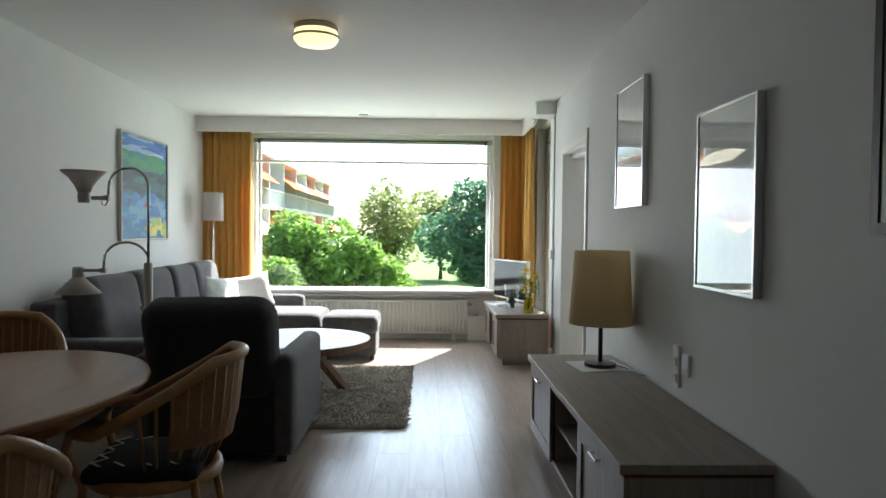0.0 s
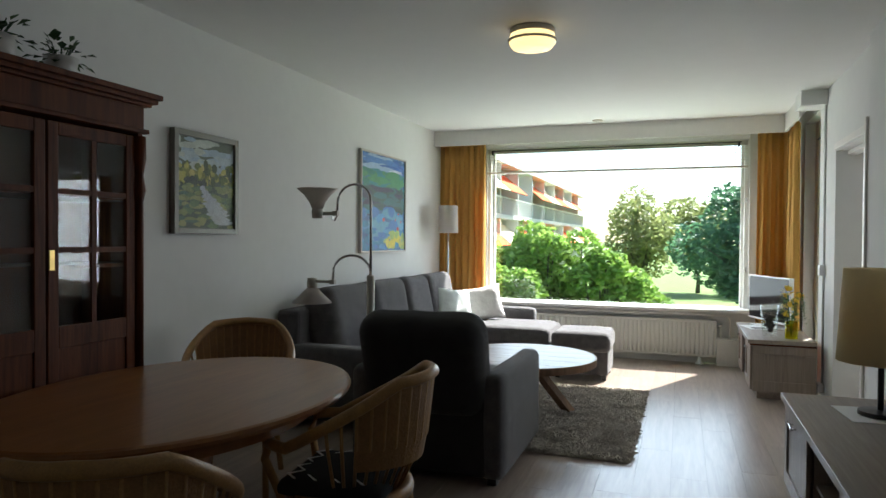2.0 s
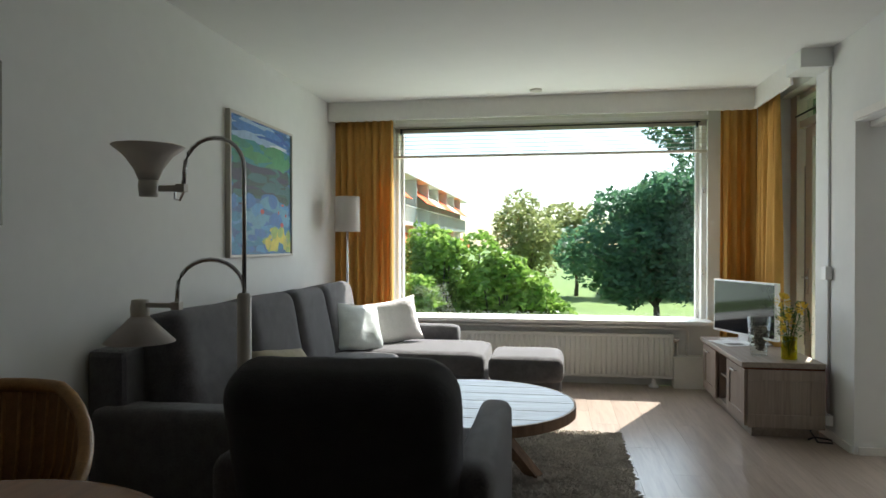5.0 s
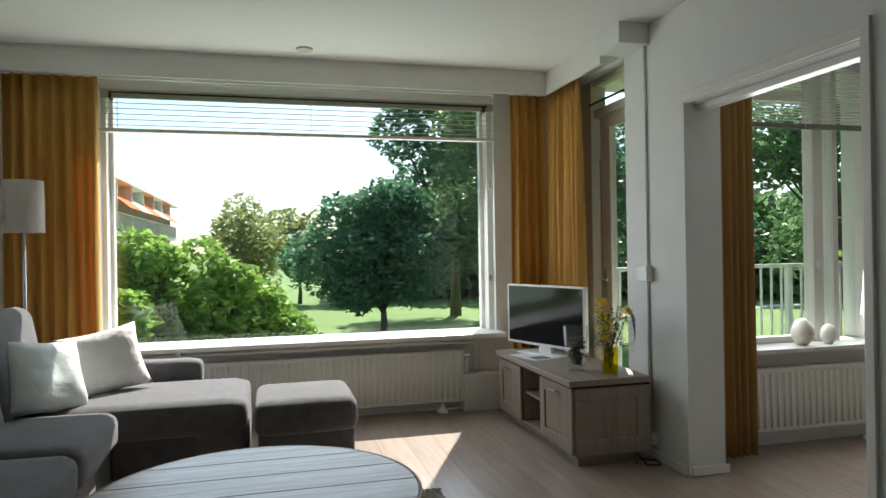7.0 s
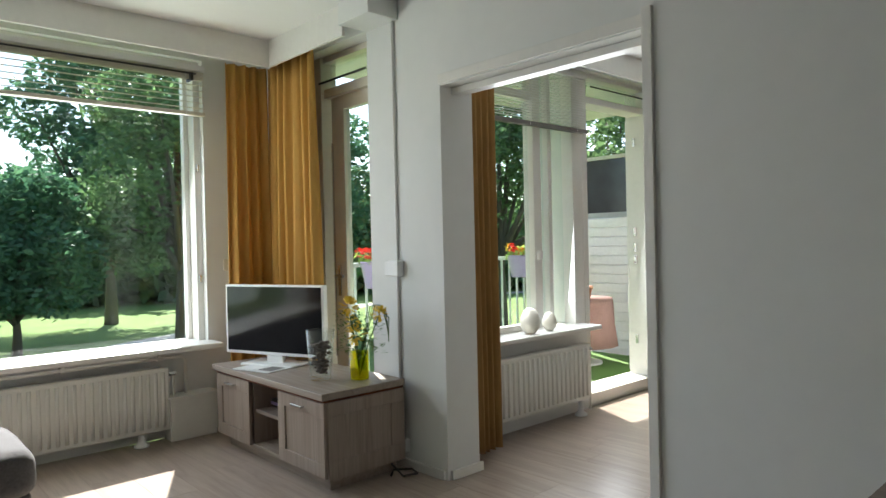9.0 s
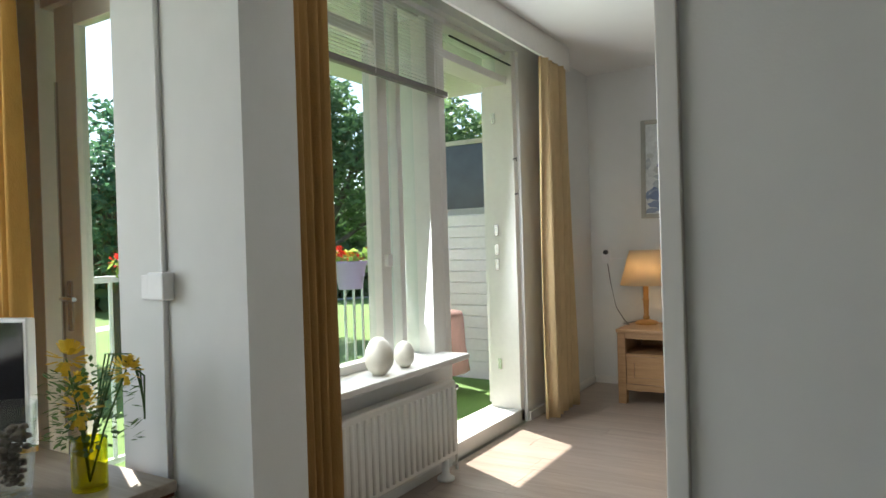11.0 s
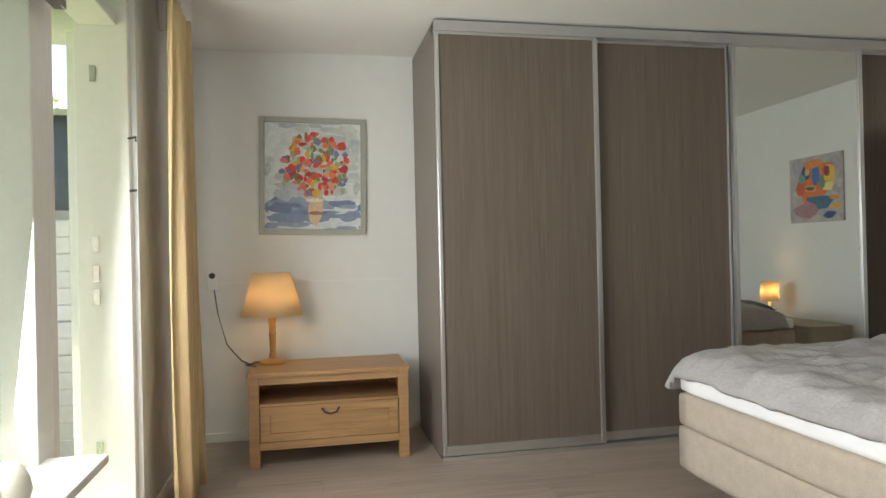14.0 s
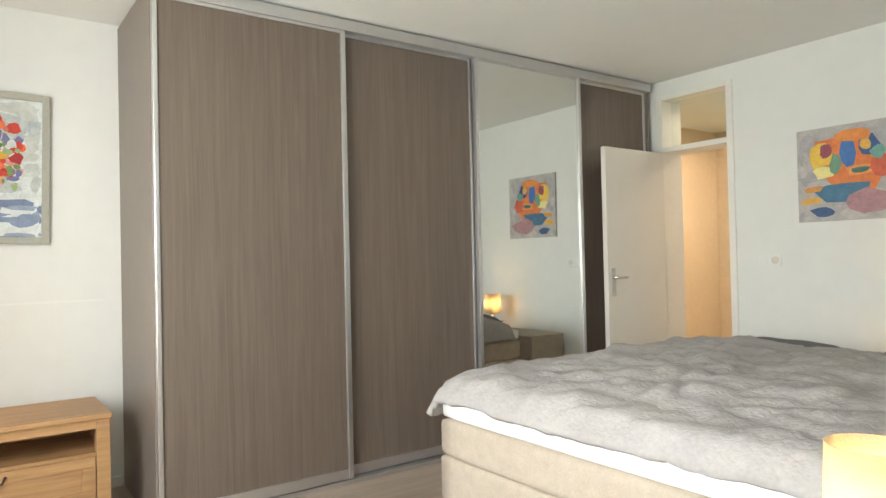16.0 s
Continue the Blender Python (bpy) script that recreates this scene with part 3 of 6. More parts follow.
# ---- bedroom window and balcony door ----
w = window_unit("window_2", "white bedroom casement window beside the balcony door",
                [(2.7, 2.76, 7.76, 7.92, 0.57, 2.47), (3.9, 4.02, 7.74, 7.94, 0.57, 2.47), (2.76, 3.9, 7.78, 7.92, 0.57, 0.62), (2.76, 3.9, 7.78, 7.92, 2.42, 2.47),
                 (3.52, 3.6, 7.79, 7.88, 0.62, 2.42), (3.68, 3.72, 7.79, 7.88, 0.62, 2.42), (2.76, 3.52, 7.8, 7.87, 0.62, 0.66), (2.76, 3.52, 7.8, 7.87, 2.2, 2.26)],
                [(2.76, 3.52, 7.835, 7.841, 0.66, 2.2), (2.76, 3.52, 7.835, 7.841, 2.26, 2.42), (3.6, 3.68, 7.835, 7.841, 0.62, 2.42), (3.72, 3.9, 7.835, 7.841, 0.62, 2.42)])
part("window_sill", box(2.6, 3.98, 7.57, 7.78, 0.59, 0.62), M_TRIM, w, "white painted sill board", bevel=0.006)
part("window_catch", box(3.54, 3.58, 7.765, 7.79, 1.1, 1.16), M_WHITEPL, w, bevel=0.004)
w = thing("door_2", "open white balcony door in the bedroom", "door", kind="structure")
for b in [(4.02, 4.08, 7.74, 7.93, 0.1, 2.47), (4.92, 4.98, 7.72, 7.94, 0, 2.47), (4.08, 4.92, 7.76, 7.92, 2.25, 2.3), (4.08, 4.92, 7.76, 7.92, 2.44, 2.47)]:
    part("door_frame", box(*b), M_TRIM, w, bevel=0.005)
part("threshold", box(3.98, 4.98, 7.72, 7.97, 0, 0.09), M_TRIM, w, "cream painted threshold", bevel=0.006)
p = part("pane", box(4.08, 4.92, 7.838, 7.844, 2.3, 2.44), M_WGLASS, w)
p.visible_shadow = False
leaf = part("leaf_frame", boxes((5.0, 5.1, 7.955, 7.995, 0.1, 2.24), (5.66, 5.76, 7.955, 7.995, 0.1, 2.24), (5.1, 5.66, 7.955, 7.995, 0.1, 0.3), (5.1, 5.66, 7.955, 7.995, 2.14, 2.24)), M_TRIM, w, bevel=0.003)
p = part("leaf_pane", box(5.1, 5.66, 7.972, 7.978, 0.3, 2.14), M_WGLASS, w)
p.visible_shadow = False
for z in (0.35, 1.02, 1.12, 1.25, 2.0):
    part("lock_plate", box(4.912, 4.92, 7.85, 7.875, z, z + 0.07), M_STEEL, w)
part("stay_hook", tube([(4.91, 7.72, 1.75), (4.87, 7.68, 1.75), (4.87, 7.68, 1.73)], 0.005, 6), M_BLACK, w)
part("stay_hook", tube([(4.925, 7.72, 1.52), (4.9, 7.69, 1.52)], 0.006, 6), M_BLACK, w)
part("transom_rod", tube([(4.1, 7.71, 2.36), (4.88, 7.71, 2.36)], 0.006, 6), M_BLACK, w)
t = thing("venetian_blind", "half-lowered white venetian blind at the bedroom window", "blind")
part("headrail", box(2.72, 4.0, 7.67, 7.71, 2.39, 2.42), M_WHITEPL, t, bevel=0.003)
me = None
for i in range(20):
    if me is None:
        o = part("slat", box(2.72, 4.0, -0.0125, 0.0125, -0.0012, 0.0012, Matrix.Rotation(radians(28), 4, "X")), M_WHITEPL, t)
        me = o.data
    else:
        o = new("slat", me)
        o.parent = t
    o.location = (0, 7.69, 2.045 + 0.0175 * i)
part("bottom_rail", box(2.72, 4.005, 7.672, 7.708, 1.995, 2.025), M_CORD, t, "dark bottom rail", bevel=0.004)
for x in (2.85, 3.36, 3.88):
    part("ladder_cord", tube([(x, 7.674, 2.0), (x, 7.674, 2.4)], 0.0025, 5), M_WHITEPL, t)
radiator("white ribbed panel radiator under the bedroom sill", 2.82, 3.86, 7.58, 0.11, 0.5, 3.78)
curtain("narrow gathered ochre curtain beside the bedroom window, coloured as shaded", M_CURT_SHADED, (2.53, 7.47), (2.8, 7.48), 0.03, 2.43, 5, 0.03, 3)
curtain("gathered sand-coloured curtain beside the balcony door", M_CURT2, (5.0, 7.54), (5.44, 7.55), 0.03, 2.42, 5, 0.05, 7, 0.1)
for i, (x, s) in enumerate(((3.3, 1.0), (3.5, 0.74))):
    t = thing("decorative_egg", "off-white stoneware egg on the sill board", "ornament", (x, 7.66, 0.62), group="eggs on the sill")
    part("shell", lathe([(0.002, 0), (0.03 * s, 0.003), (0.06 * s, 0.04 * s), (0.068 * s, 0.075 * s), (0.06 * s, 0.115 * s), (0.042 * s, 0.15 * s), (0.02 * s, 0.168 * s), (0.001, 0.172 * s)], 28), M_EGG, t, smooth=True)

# ---- living room furniture ----


def low_cabinet(label, x0, x1, y0, y1, h, n_open=(0.36, 0.66)):
    """A low unit: two framed doors, an open middle with a shelf, plinth and top; its front looks to -x."""
    t = thing("low_cabinet", label, "cabinet", (x0, y0, 0))
    D, W = x1 - x0, y1 - y0
    a, b = W * n_open[0], W * n_open[1]
    part("plinth", box(0.06, D - 0.02, 0.05, W - 0.05, 0, 0.07), M_ASH, t, bevel=0.002)
    part("top", box(-0.02, D, -0.015, W + 0.015, h - 0.035, h), M_ASH, t, bevel=0.004)
    part("top_liner", box(0.0, D, 0.0, W, h - 0.05, h - 0.035), M_CAB, t)
    zt = h - 0.05
    for ya, yb in ((0, 0.02), (W - 0.02, W)):
        s = part("side_panel", box(0.02, D, ya, yb, 0.07, zt), M_ASHZ, t, bevel=0.002)
    for ye, sg in ((-0.008, 1), (W + 0.008, -1)):
        y2 = ye + sg * 0.008
        part("end_frame", boxes((0.02, D, min(ye, y2), max(ye, y2), zt - 0.07, zt), (0.02, D, min(ye, y2), max(ye, y2), 0.07, 0.16), (0.02, 0.11, min(ye, y2), max(ye, y2), 0.16, zt - 0.07), (D - 0.09, D, min(ye, y2), max(ye, y2), 0.16, zt - 0.07)), M_ASHZ, t, bevel=0.003)
    part("divider", box(0.03, D, a, a + 0.02, 0.09, zt), M_ASHZ, t)
    part("divider", box(0.03, D, b - 0.02, b, 0.09, zt), M_ASHZ, t)
    part("floor_panel", box(0.02, D, 0.02, W - 0.02, 0.07, 0.09), M_ASH, t)
    part("shelf", box(0.04, D, a + 0.02, b - 0.02, 0.27, 0.288), M_ASH, t)
    part("back_panel", box(D - 0.012, D - 0.004, 0.02, W - 0.02, 0.09, zt), M_CAB, t)
    for ya, yb in ((0.004, a + 0.016), (b - 0.016, W - 0.004)):
        d = part("door", boxes((0.0, 0.018, ya, yb, zt - 0.075, zt - 0.004), (0.0, 0.018, ya, yb, 0.08, 0.15), (0.0, 0.018, ya, ya + 0.07, 0.15, zt - 0.075), (0.0, 0.018, yb - 0.07, yb, 0.15, zt - 0.075), (0.009, 0.018, ya + 0.07, yb - 0.07, 0.15, zt - 0.075)), M_ASHZ, t, bevel=0.002)
        ym = (ya + yb) / 2
        part("handle", boxes((-0.025, -0.016, ym - 0.055, ym + 0.055, zt - 0.05, zt - 0.038), (-0.016, 0.0, ym - 0.05, ym - 0.042, zt - 0.048, zt - 0.04), (-0.016, 0.0, ym + 0.042, ym + 0.05, zt - 0.048, zt - 0.04)), M_STEEL, d, "steel bar handle", bevel=0.002)
    return t


sb = low_cabinet("long greyed-oak sideboard with open middle along the wall", 1.655, 2.168, 3.36, 5.335, 0.54, (0.34, 0.68))
tvs = low_cabinet("greyed-oak television cabinet with open middle in the corner", 1.69, 2.19, 7.62, 8.86, 0.505)
t = thing("dvd_case", "dark plastic case lying on the open shelf", "case", (1.95, 8.3, 0.288))
part("body", box(-0.12, 0.1, -0.1, 0.12, 0, 0.045), M_BLACK, t, bevel=0.004)
part("cover_strip", box(-0.122, -0.12, -0.1, 0.12, 0.012, 0.03), M_LILAC, t)

# television
tv = thing("television", "white-framed flat television on its stand", "television", (1.945, 8.56, 0.505), 21.0 + 90)
part("casing", box(-0.385, 0.385, -0.018, 0.022, 0.055, 0.49), M_WHITEPL, tv, bevel=0.006)
part("screen", box(-0.37, 0.37, 0.0225, 0.0235, 0.075, 0.477), M_SCREEN, tv, "dark glossy screen")
part("neck", box(-0.06, 0.06, -0.015, 0.015, 0.01, 0.06), M_WHITEPL, tv)
part("foot", box(-0.2, 0.2, -0.09, 0.1, 0.0, 0.012), M_WHITEPL, tv, bevel=0.004)
t = thing("magazine", "open paper leaflet lying before the television", "leaflet", (1.8, 8.47, 0.507), 105)
part("pages", boxes((-0.15, 0.0, -0.09, 0.09, 0, 0.003), (0.002, 0.15, -0.09, 0.09, 0, 0.004)), M_WHITEPL, t)
part("print", boxes((-0.13, -0.02, -0.07, 0.05, 0.0032, 0.0036)), M_CORD, t)

# vase with pebbles, vase with flowers
t = thing("pebble_vase", "clear glass vase half filled with dark pebbles", "vase", (1.87, 7.93, 0.506))
part("glass_body", lathe([(0.001, 0.0), (0.055, 0.0), (0.058, 0.01), (0.078, 0.27), (0.075, 0.27), (0.054, 0.02), (0.001, 0.018)], 32), M_GLASS, t, smooth=True)
rng = random.Random(4)
bm = bmesh.new()
for i in range(110):
    z = rng.uniform(0.035, 0.2)
    r = rng.uniform(0, 0.038 + 0.08 * z)
    a = rng.uniform(0, 6.28)
    bmesh.ops.create_icosphere(bm, subdivisions=1, radius=rng.uniform(0.01, 0.016), matrix=Matrix.Translation((r * math.cos(a), r * math.sin(a), z)) @ Matrix.Diagonal((1, 1, 0.7, 1)))
part("pebbles", bm, M_PEBBLE, t)


def flower_head(bm, c, r, rng, n=46):
    for k in range(n):
        d = Vector((rng.gauss(0, 1), rng.gauss(0, 1), rng.gauss(0.25, 1))).normalized()
        s = d.cross(Vector((0.3, 0.2, 0.9))).normalized()
        u = s.cross(d)
        c0 = Vector(c) + d * r * 0.45
        w = r * 0.3
        vs = [bm.verts.new(c0 - s * w * 0.4), bm.verts.new(c0 + s * w * 0.4), bm.verts.new(c0 + d * r * 0.6 + s * w * 0.6 + u * w * 0.4), bm.verts.new(c0 + d * r * 0.6 - s * w * 0.6 + u * w * 0.3)]
        bm.faces.new(vs)


fl = thing("flower_vase", "yellow glass vase with yellow flowers and grasses", "vase", (2.02, 7.78, 0.506))
part("glass_body", lathe([(0.001, 0.0), (0.048, 0.0), (0.05, 0.008), (0.05, 0.15), (0.047, 0.15), (0.044, 0.012), (0.001, 0.01)], 28), M_YGLASS, fl, smooth=True)
heads = [(-0.03, -0.02, 0.25, 0.062), (-0.03, 0.05, 0.39, 0.055), (0.03, -0.15, 0.36, 0.045), (0.02, 0.09, 0.3, 0.04)]
for hx, hy, hz, hr in heads:
    bm = bmesh.new()
    flower_head(bm, (hx, hy, hz), hr, rng)
    part("flower", bm, M_YPETAL, fl, "ruffled yellow bloom")
    part("stem", tube([(0, 0, 0.02), (hx * 0.4, hy * 0.4, hz * 0.5), (hx, hy, hz)], 0.003, 5), M_STEM, fl)
bm = bmesh.new()
for k in range(320):
    a, r, z = rng.uniform(0, 6.28), rng.uniform(0.02, 0.13), rng.uniform(0.13, 0.36)
    c = Vector((r * math.cos(a), r * math.sin(a), z))
    d = Vector((math.cos(a), math.sin(a), rng.uniform(-0.6, 0.9))).normalized() * rng.uniform(0.02, 0.045)
    s = d.cross(Vector((0, 0, 1))).normalized() * 0.008
    bm.faces.new([bm.verts.new(c), bm.verts.new(c + d * 0.5 + s), bm.verts.new(c + d), bm.verts.new(c + d * 0.5 - s)])
part("foliage", bm, M_STEM, fl)
for k in range(4):
    part("grass_blade", tube([(0, 0, 0.1), (0.03, -0.05 - 0.02 * k, 0.4), (0.06, -0.13 - 0.02 * k, 0.4 - 0.02 * k), (0.07, -0.17, 0.27 - 0.02 * k)], 0.003, 4), M_STEM, fl)

# table lamp on the sideboard
t = thing("doily", "small pale lace mat under the table lamp", "mat", (1.99, 4.98, 0.54), 6)
part("lace", box(-0.15, 0.15, -0.15, 0.15, 0, 0.003), M_SHEET, t)
lp = thing("table_lamp", "table lamp with ochre drum shade and black stem", "lamp", (2.0, 4.98, 0.543))
part("base", lathe([(0.001, 0), (0.09, 0), (0.092, 0.006), (0.09, 0.02), (0.02, 0.026), (0.001, 0.026)], 32), M_BLACK, lp, smooth=False)
part("stem", lathe([(0.013, 0.02), (0.013, 0.36)], 16), M_BLACK, lp, smooth=True)
part("shade", lathe([(0.182, 0.245), (0.157, 0.67), (0.155, 0.67), (0.18, 0.245)], 40), M_SHADE, lp, "ochre cloth drum shade", smooth=True)
part("cord", tube([(0.08, 0, 0.008), (0.13, -0.1, 0.006), (0.15, -0.25, 0.006), (0.165, -0.3, 0.006)], 0.003, 5), M_BLACK, lp)

# switches on the right wall
t = thing("wall_switches", "white switch and socket plates on the living room wall", "switch")
part("socket_strip", box(2.17, 2.185, 4.236, 4.303, 0.59, 0.785), M_WHITEPL, t, bevel=0.004)
part("switch_plate", box(2.17, 2.185, 4.12, 4.197, 0.665, 0.765), M_WHITEPL, t, bevel=0.004)
for z in (0.6, 0.68):
    part("socket_cup", box(2.165, 2.171, 4.25, 4.29, z + 0.01, z + 0.05), M_CREAM, t, bevel=0.004)

# pictures under glass
M_PRINT = mat("pale_grey_print", (0.22, 0.22, 0.22), 0.5, vary=0.15, scale=3)
M_PRINT.node_tree.nodes["Principled BSDF"].inputs["Coat Weight"].default_value = 1.0
M_PRINT.node_tree.nodes["Principled BSDF"].inputs["Coat Roughness"].default_value = 0.01
M_PRINT.node_tree.nodes["Principled BSDF"].inputs["Coat IOR"].default_value = 1.9


def glazed_picture(y0, y1, z0, z1, label, fm=M_ALU, wd=0.012):
    t = thing("framed_picture", label, "picture")
    part("frame", boxes((2.15, 2.183, y0, y0 + wd, z0, z1), (2.15, 2.183, y1 - wd, y1, z0, z1), (2.15, 2.183, y0 + wd, y1 - wd, z0, z0 + wd), (2.15, 2.183, y0 + wd, y1 - wd, z1 - wd, z1)), fm, t, "narrow metal frame")
    part("glazed_print", box(2.155, 2.18, y0 + wd, y1 - wd, z0 + wd, z1 - wd), M_PRINT, t, "pale print under reflecting glass")


glazed_picture(4.75, 5.265, 1.465, 2.178, "pale print behind glass in a thin metal frame")
glazed_picture(3.5, 4.025, 1.085, 1.83, "large pale print behind glass in a thin metal frame")
glazed_picture(2.26, 2.88, 1.32, 2.05, "print behind glass in a dark frame", M_BLACK, 0.03)

# ---- paintings with brushed patches ----


def blob(bm, u, v, ru, rv, y, rng, slot, n=9, rough=0.25):
    a0 = rng.uniform(0, 6.28)
    vs = []
    for k in range(n):
        a = a0 + 2 * math.pi * k / n
        j = 1 + rng.uniform(-rough, rough)
        vs.append(bm.verts.new((u + ru * j * math.cos(a), y, v + rv * j * math.sin(a))))
    f = bm.faces.new(vs)
    f.material_index = slot


PAINTS = {}


def paint(c):
    if c not in PAINTS:
        PAINTS[c] = mat("oil_paint", c, 0.5, vary=0.3, scale=25, bump=0.5, bscale=90)
    return PAINTS[c]


def painting(name, label, m, w, h, frame_mat, fw, ground, strokes, fd=0.03):
    """A canvas in the local x-z plane, its face to -y; strokes are (u, v, ru, rv, colour) in shares of the canvas."""
    t = thing(name, label, "painting")
    t.matrix_world = m
    part("canvas", box(-w / 2 + fw, w / 2 - fw, -fd * 0.6, 0, -h / 2 + fw, h / 2 - fw), paint(ground), t)
    if fw > 0.001:
        part("picture_frame", boxes((-w / 2, -w / 2 + fw, -fd, 0, -h / 2, h / 2), (w / 2 - fw, w / 2, -fd, 0, -h / 2, h / 2), (-w / 2 + fw, w / 2 - fw, -fd, 0, -h / 2, -h / 2 + fw), (-w / 2 + fw, w / 2 - fw, -fd, 0, h / 2 - fw, h / 2)), frame_mat, t, bevel=0.003)
    cols = sorted({s[4] for s in strokes})
    rg = random.Random(7)
    bm = bmesh.new()
    iw, ih = w - 2 * fw, h - 2 * fw
    for i, (u, v, ru, rv, c) in enumerate(strokes):
        u0, v0 = u * iw / 2, v * ih / 2
        ru, rv = min(ru * iw / 2, (iw / 2 - abs(u0)) * 0.8 + 0.002), min(rv * ih / 2, (ih / 2 - abs(v0)) * 0.8 + 0.002)
        blob(bm, u0, v0, ru, rv, -fd * 0.6 - 0.0004 - 0.000012 * i, rg, cols.index(c))
    part("brushwork", bm, [paint(c) for c in cols], t)
    return t


def scatter(n, u0, u1, v0, v1, ru, rv, colours, seed):
    rg = random.Random(seed)
    return [(rg.uniform(u0, u1), rg.uniform(v0, v1), ru * rg.uniform(0.5, 1.4), rv * rg.uniform(0.5, 1.4), rg.choice(colours)) for _ in range(n)]


blue = scatter(40, -1, 1, 0.65, 1, 0.4, 0.06, [(0.03, 0.12, 0.42), (0.06, 0.2, 0.5), (0.3, 0.45, 0.62)], 1)
blue += [(0.55, 0.72, 0.3, 0.04, (0.6, 0.68, 0.75))]
blue += scatter(50, -1, 1, 0.3, 0.64, 0.45, 0.07, [(0.02, 0.2, 0.13), (0.05, 0.26, 0.1), (0.02, 0.22, 0.22)], 2)
blue += scatter(60, -1, 1, -0.15, 0.3, 0.35, 0.09, [(0.01, 0.05, 0.035), (0.01, 0.09, 0.06), (0.02, 0.12, 0.12), (0.02, 0.03, 0.06)], 3)
blue += scatter(70, -1, 1, -1, -0.15, 0.3, 0.09, [(0.03, 0.16, 0.42), (0.06, 0.26, 0.5), (0.02, 0.2, 0.36), (0.1, 0.3, 0.45)], 4)
blue += scatter(26, 0.1, 0.95, -0.95, -0.6, 0.12, 0.08, [(0.62, 0.55, 0.05), (0.3, 0.42, 0.08), (0.5, 0.5, 0.1)], 5) + scatter(5, -0.2, 0.9, -0.7, -0.1, 0.05, 0.03, [(0.5, 0.06, 0.04)], 6)
WALL_W = pose(-1.61, 7.365, 1.672, 0, 0, 90)
painting("abstract_painting", "blue and green abstract landscape painting in slim pale frame", WALL_W, 1.03, 0.945, M_LAMPGREY, 0.018, (0.03, 0.13, 0.3), blue, 0.035)
land = scatter(36, -1, 1, 0.3, 1, 0.35, 0.1, [(0.42, 0.52, 0.52), (0.5, 0.56, 0.48), (0.36, 0.47, 0.52)], 11)
land += scatter(95, -1, 1, 0.0, 0.42, 0.1, 0.09, [(0.13, 0.17, 0.03), (0.24, 0.26, 0.05), (0.46, 0.44, 0.1), (0.07, 0.1, 0.03), (0.55, 0.5, 0.16)], 12)
land += scatter(22, -0.75, -0.1, -0.02, 0.1, 0.09, 0.05, [(0.03, 0.045, 0.02), (0.05, 0.07, 0.03)], 14)
land += scatter(90, -1, 1, -1, -0.02, 0.18, 0.06, [(0.16, 0.24, 0.1), (0.25, 0.3, 0.11), (0.12, 0.2, 0.12), (0.34, 0.36, 0.14)], 13)
land += [(0.08 * k - 0.15, -0.1 - 0.085 * k, 0.1 + 0.05 * k, 0.06, (0.5, 0.55, 0.55)) for k in range(10)]
painting("landscape_painting", "green garden path landscape in a silvered wooden frame", pose(-1.61, 4.785, 1.657, 0, 0, 90), 0.58, 0.605, mat("silvered_frame", (0.2, 0.2, 0.17), 0.4, 0.3), 0.035, (0.1, 0.13, 0.08), land, 0.04)
REDS = [(0.62, 0.05, 0.025), (0.7, 0.15, 0.05), (0.4, 0.02, 0.02), (0.6, 0.16, 0.1), (0.62, 0.28, 0.22), (0.65, 0.38, 0.03), (0.15, 0.15, 0.32), (0.5, 0.04, 0.02), (0.12, 0.16, 0.06)]
flw = scatter(40, -1, 1, -1, -0.45, 0.3, 0.08, [(0.2, 0.26, 0.38), (0.26, 0.32, 0.42), (0.15, 0.2, 0.32)], 21)
flw += scatter(50, -1, 1, -0.4, 1, 0.25, 0.1, [(0.45, 0.49, 0.48), (0.5, 0.53, 0.5), (0.4, 0.45, 0.47)], 22)
flw += [(0.05, -0.62, 0.17, 0.26, (0.62, 0.46, 0.3)), (0.05, -0.7, 0.15, 0.04, (0.3, 0.16, 0.1)), (0.05, -0.45, 0.18, 0.04, (0.75, 0.7, 0.6))]
rg_f = random.Random(23)
for k in range(150):
    a, r = rg_f.uniform(0, 6.28), math.sqrt(rg_f.uniform(0, 1))
    flw.append((0.05 + 0.72 * r * math.cos(a), 0.22 + 0.58 * r * math.sin(a), rg_f.uniform(0.035, 0.095), rg_f.uniform(0.035, 0.085), rg_f.choice(REDS)))
flw += scatter(26, -0.65, 0.75, -0.3, 0.7, 0.04, 0.06, [(0.15, 0.25, 0.08), (0.3, 0.4, 0.2)], 24)
painting("flower_painting", "oil painting of a red and yellow bouquet in vase", pose(6.36, 6.906, 1.748, 0, 0, -90) @ pose(0, 0, 0, 0, 1.0, 0), 0.705, 0.785, mat("grey_painted_frame", (0.36, 0.36, 0.31), 0.5), 0.035, (0.6, 0.64, 0.63), flw, 0.035)
cub = scatter(60, -1, 1, -1, 1, 0.3, 0.25, [(0.42, 0.4, 0.4), (0.48, 0.45, 0.44), (0.38, 0.36, 0.38)], 31)
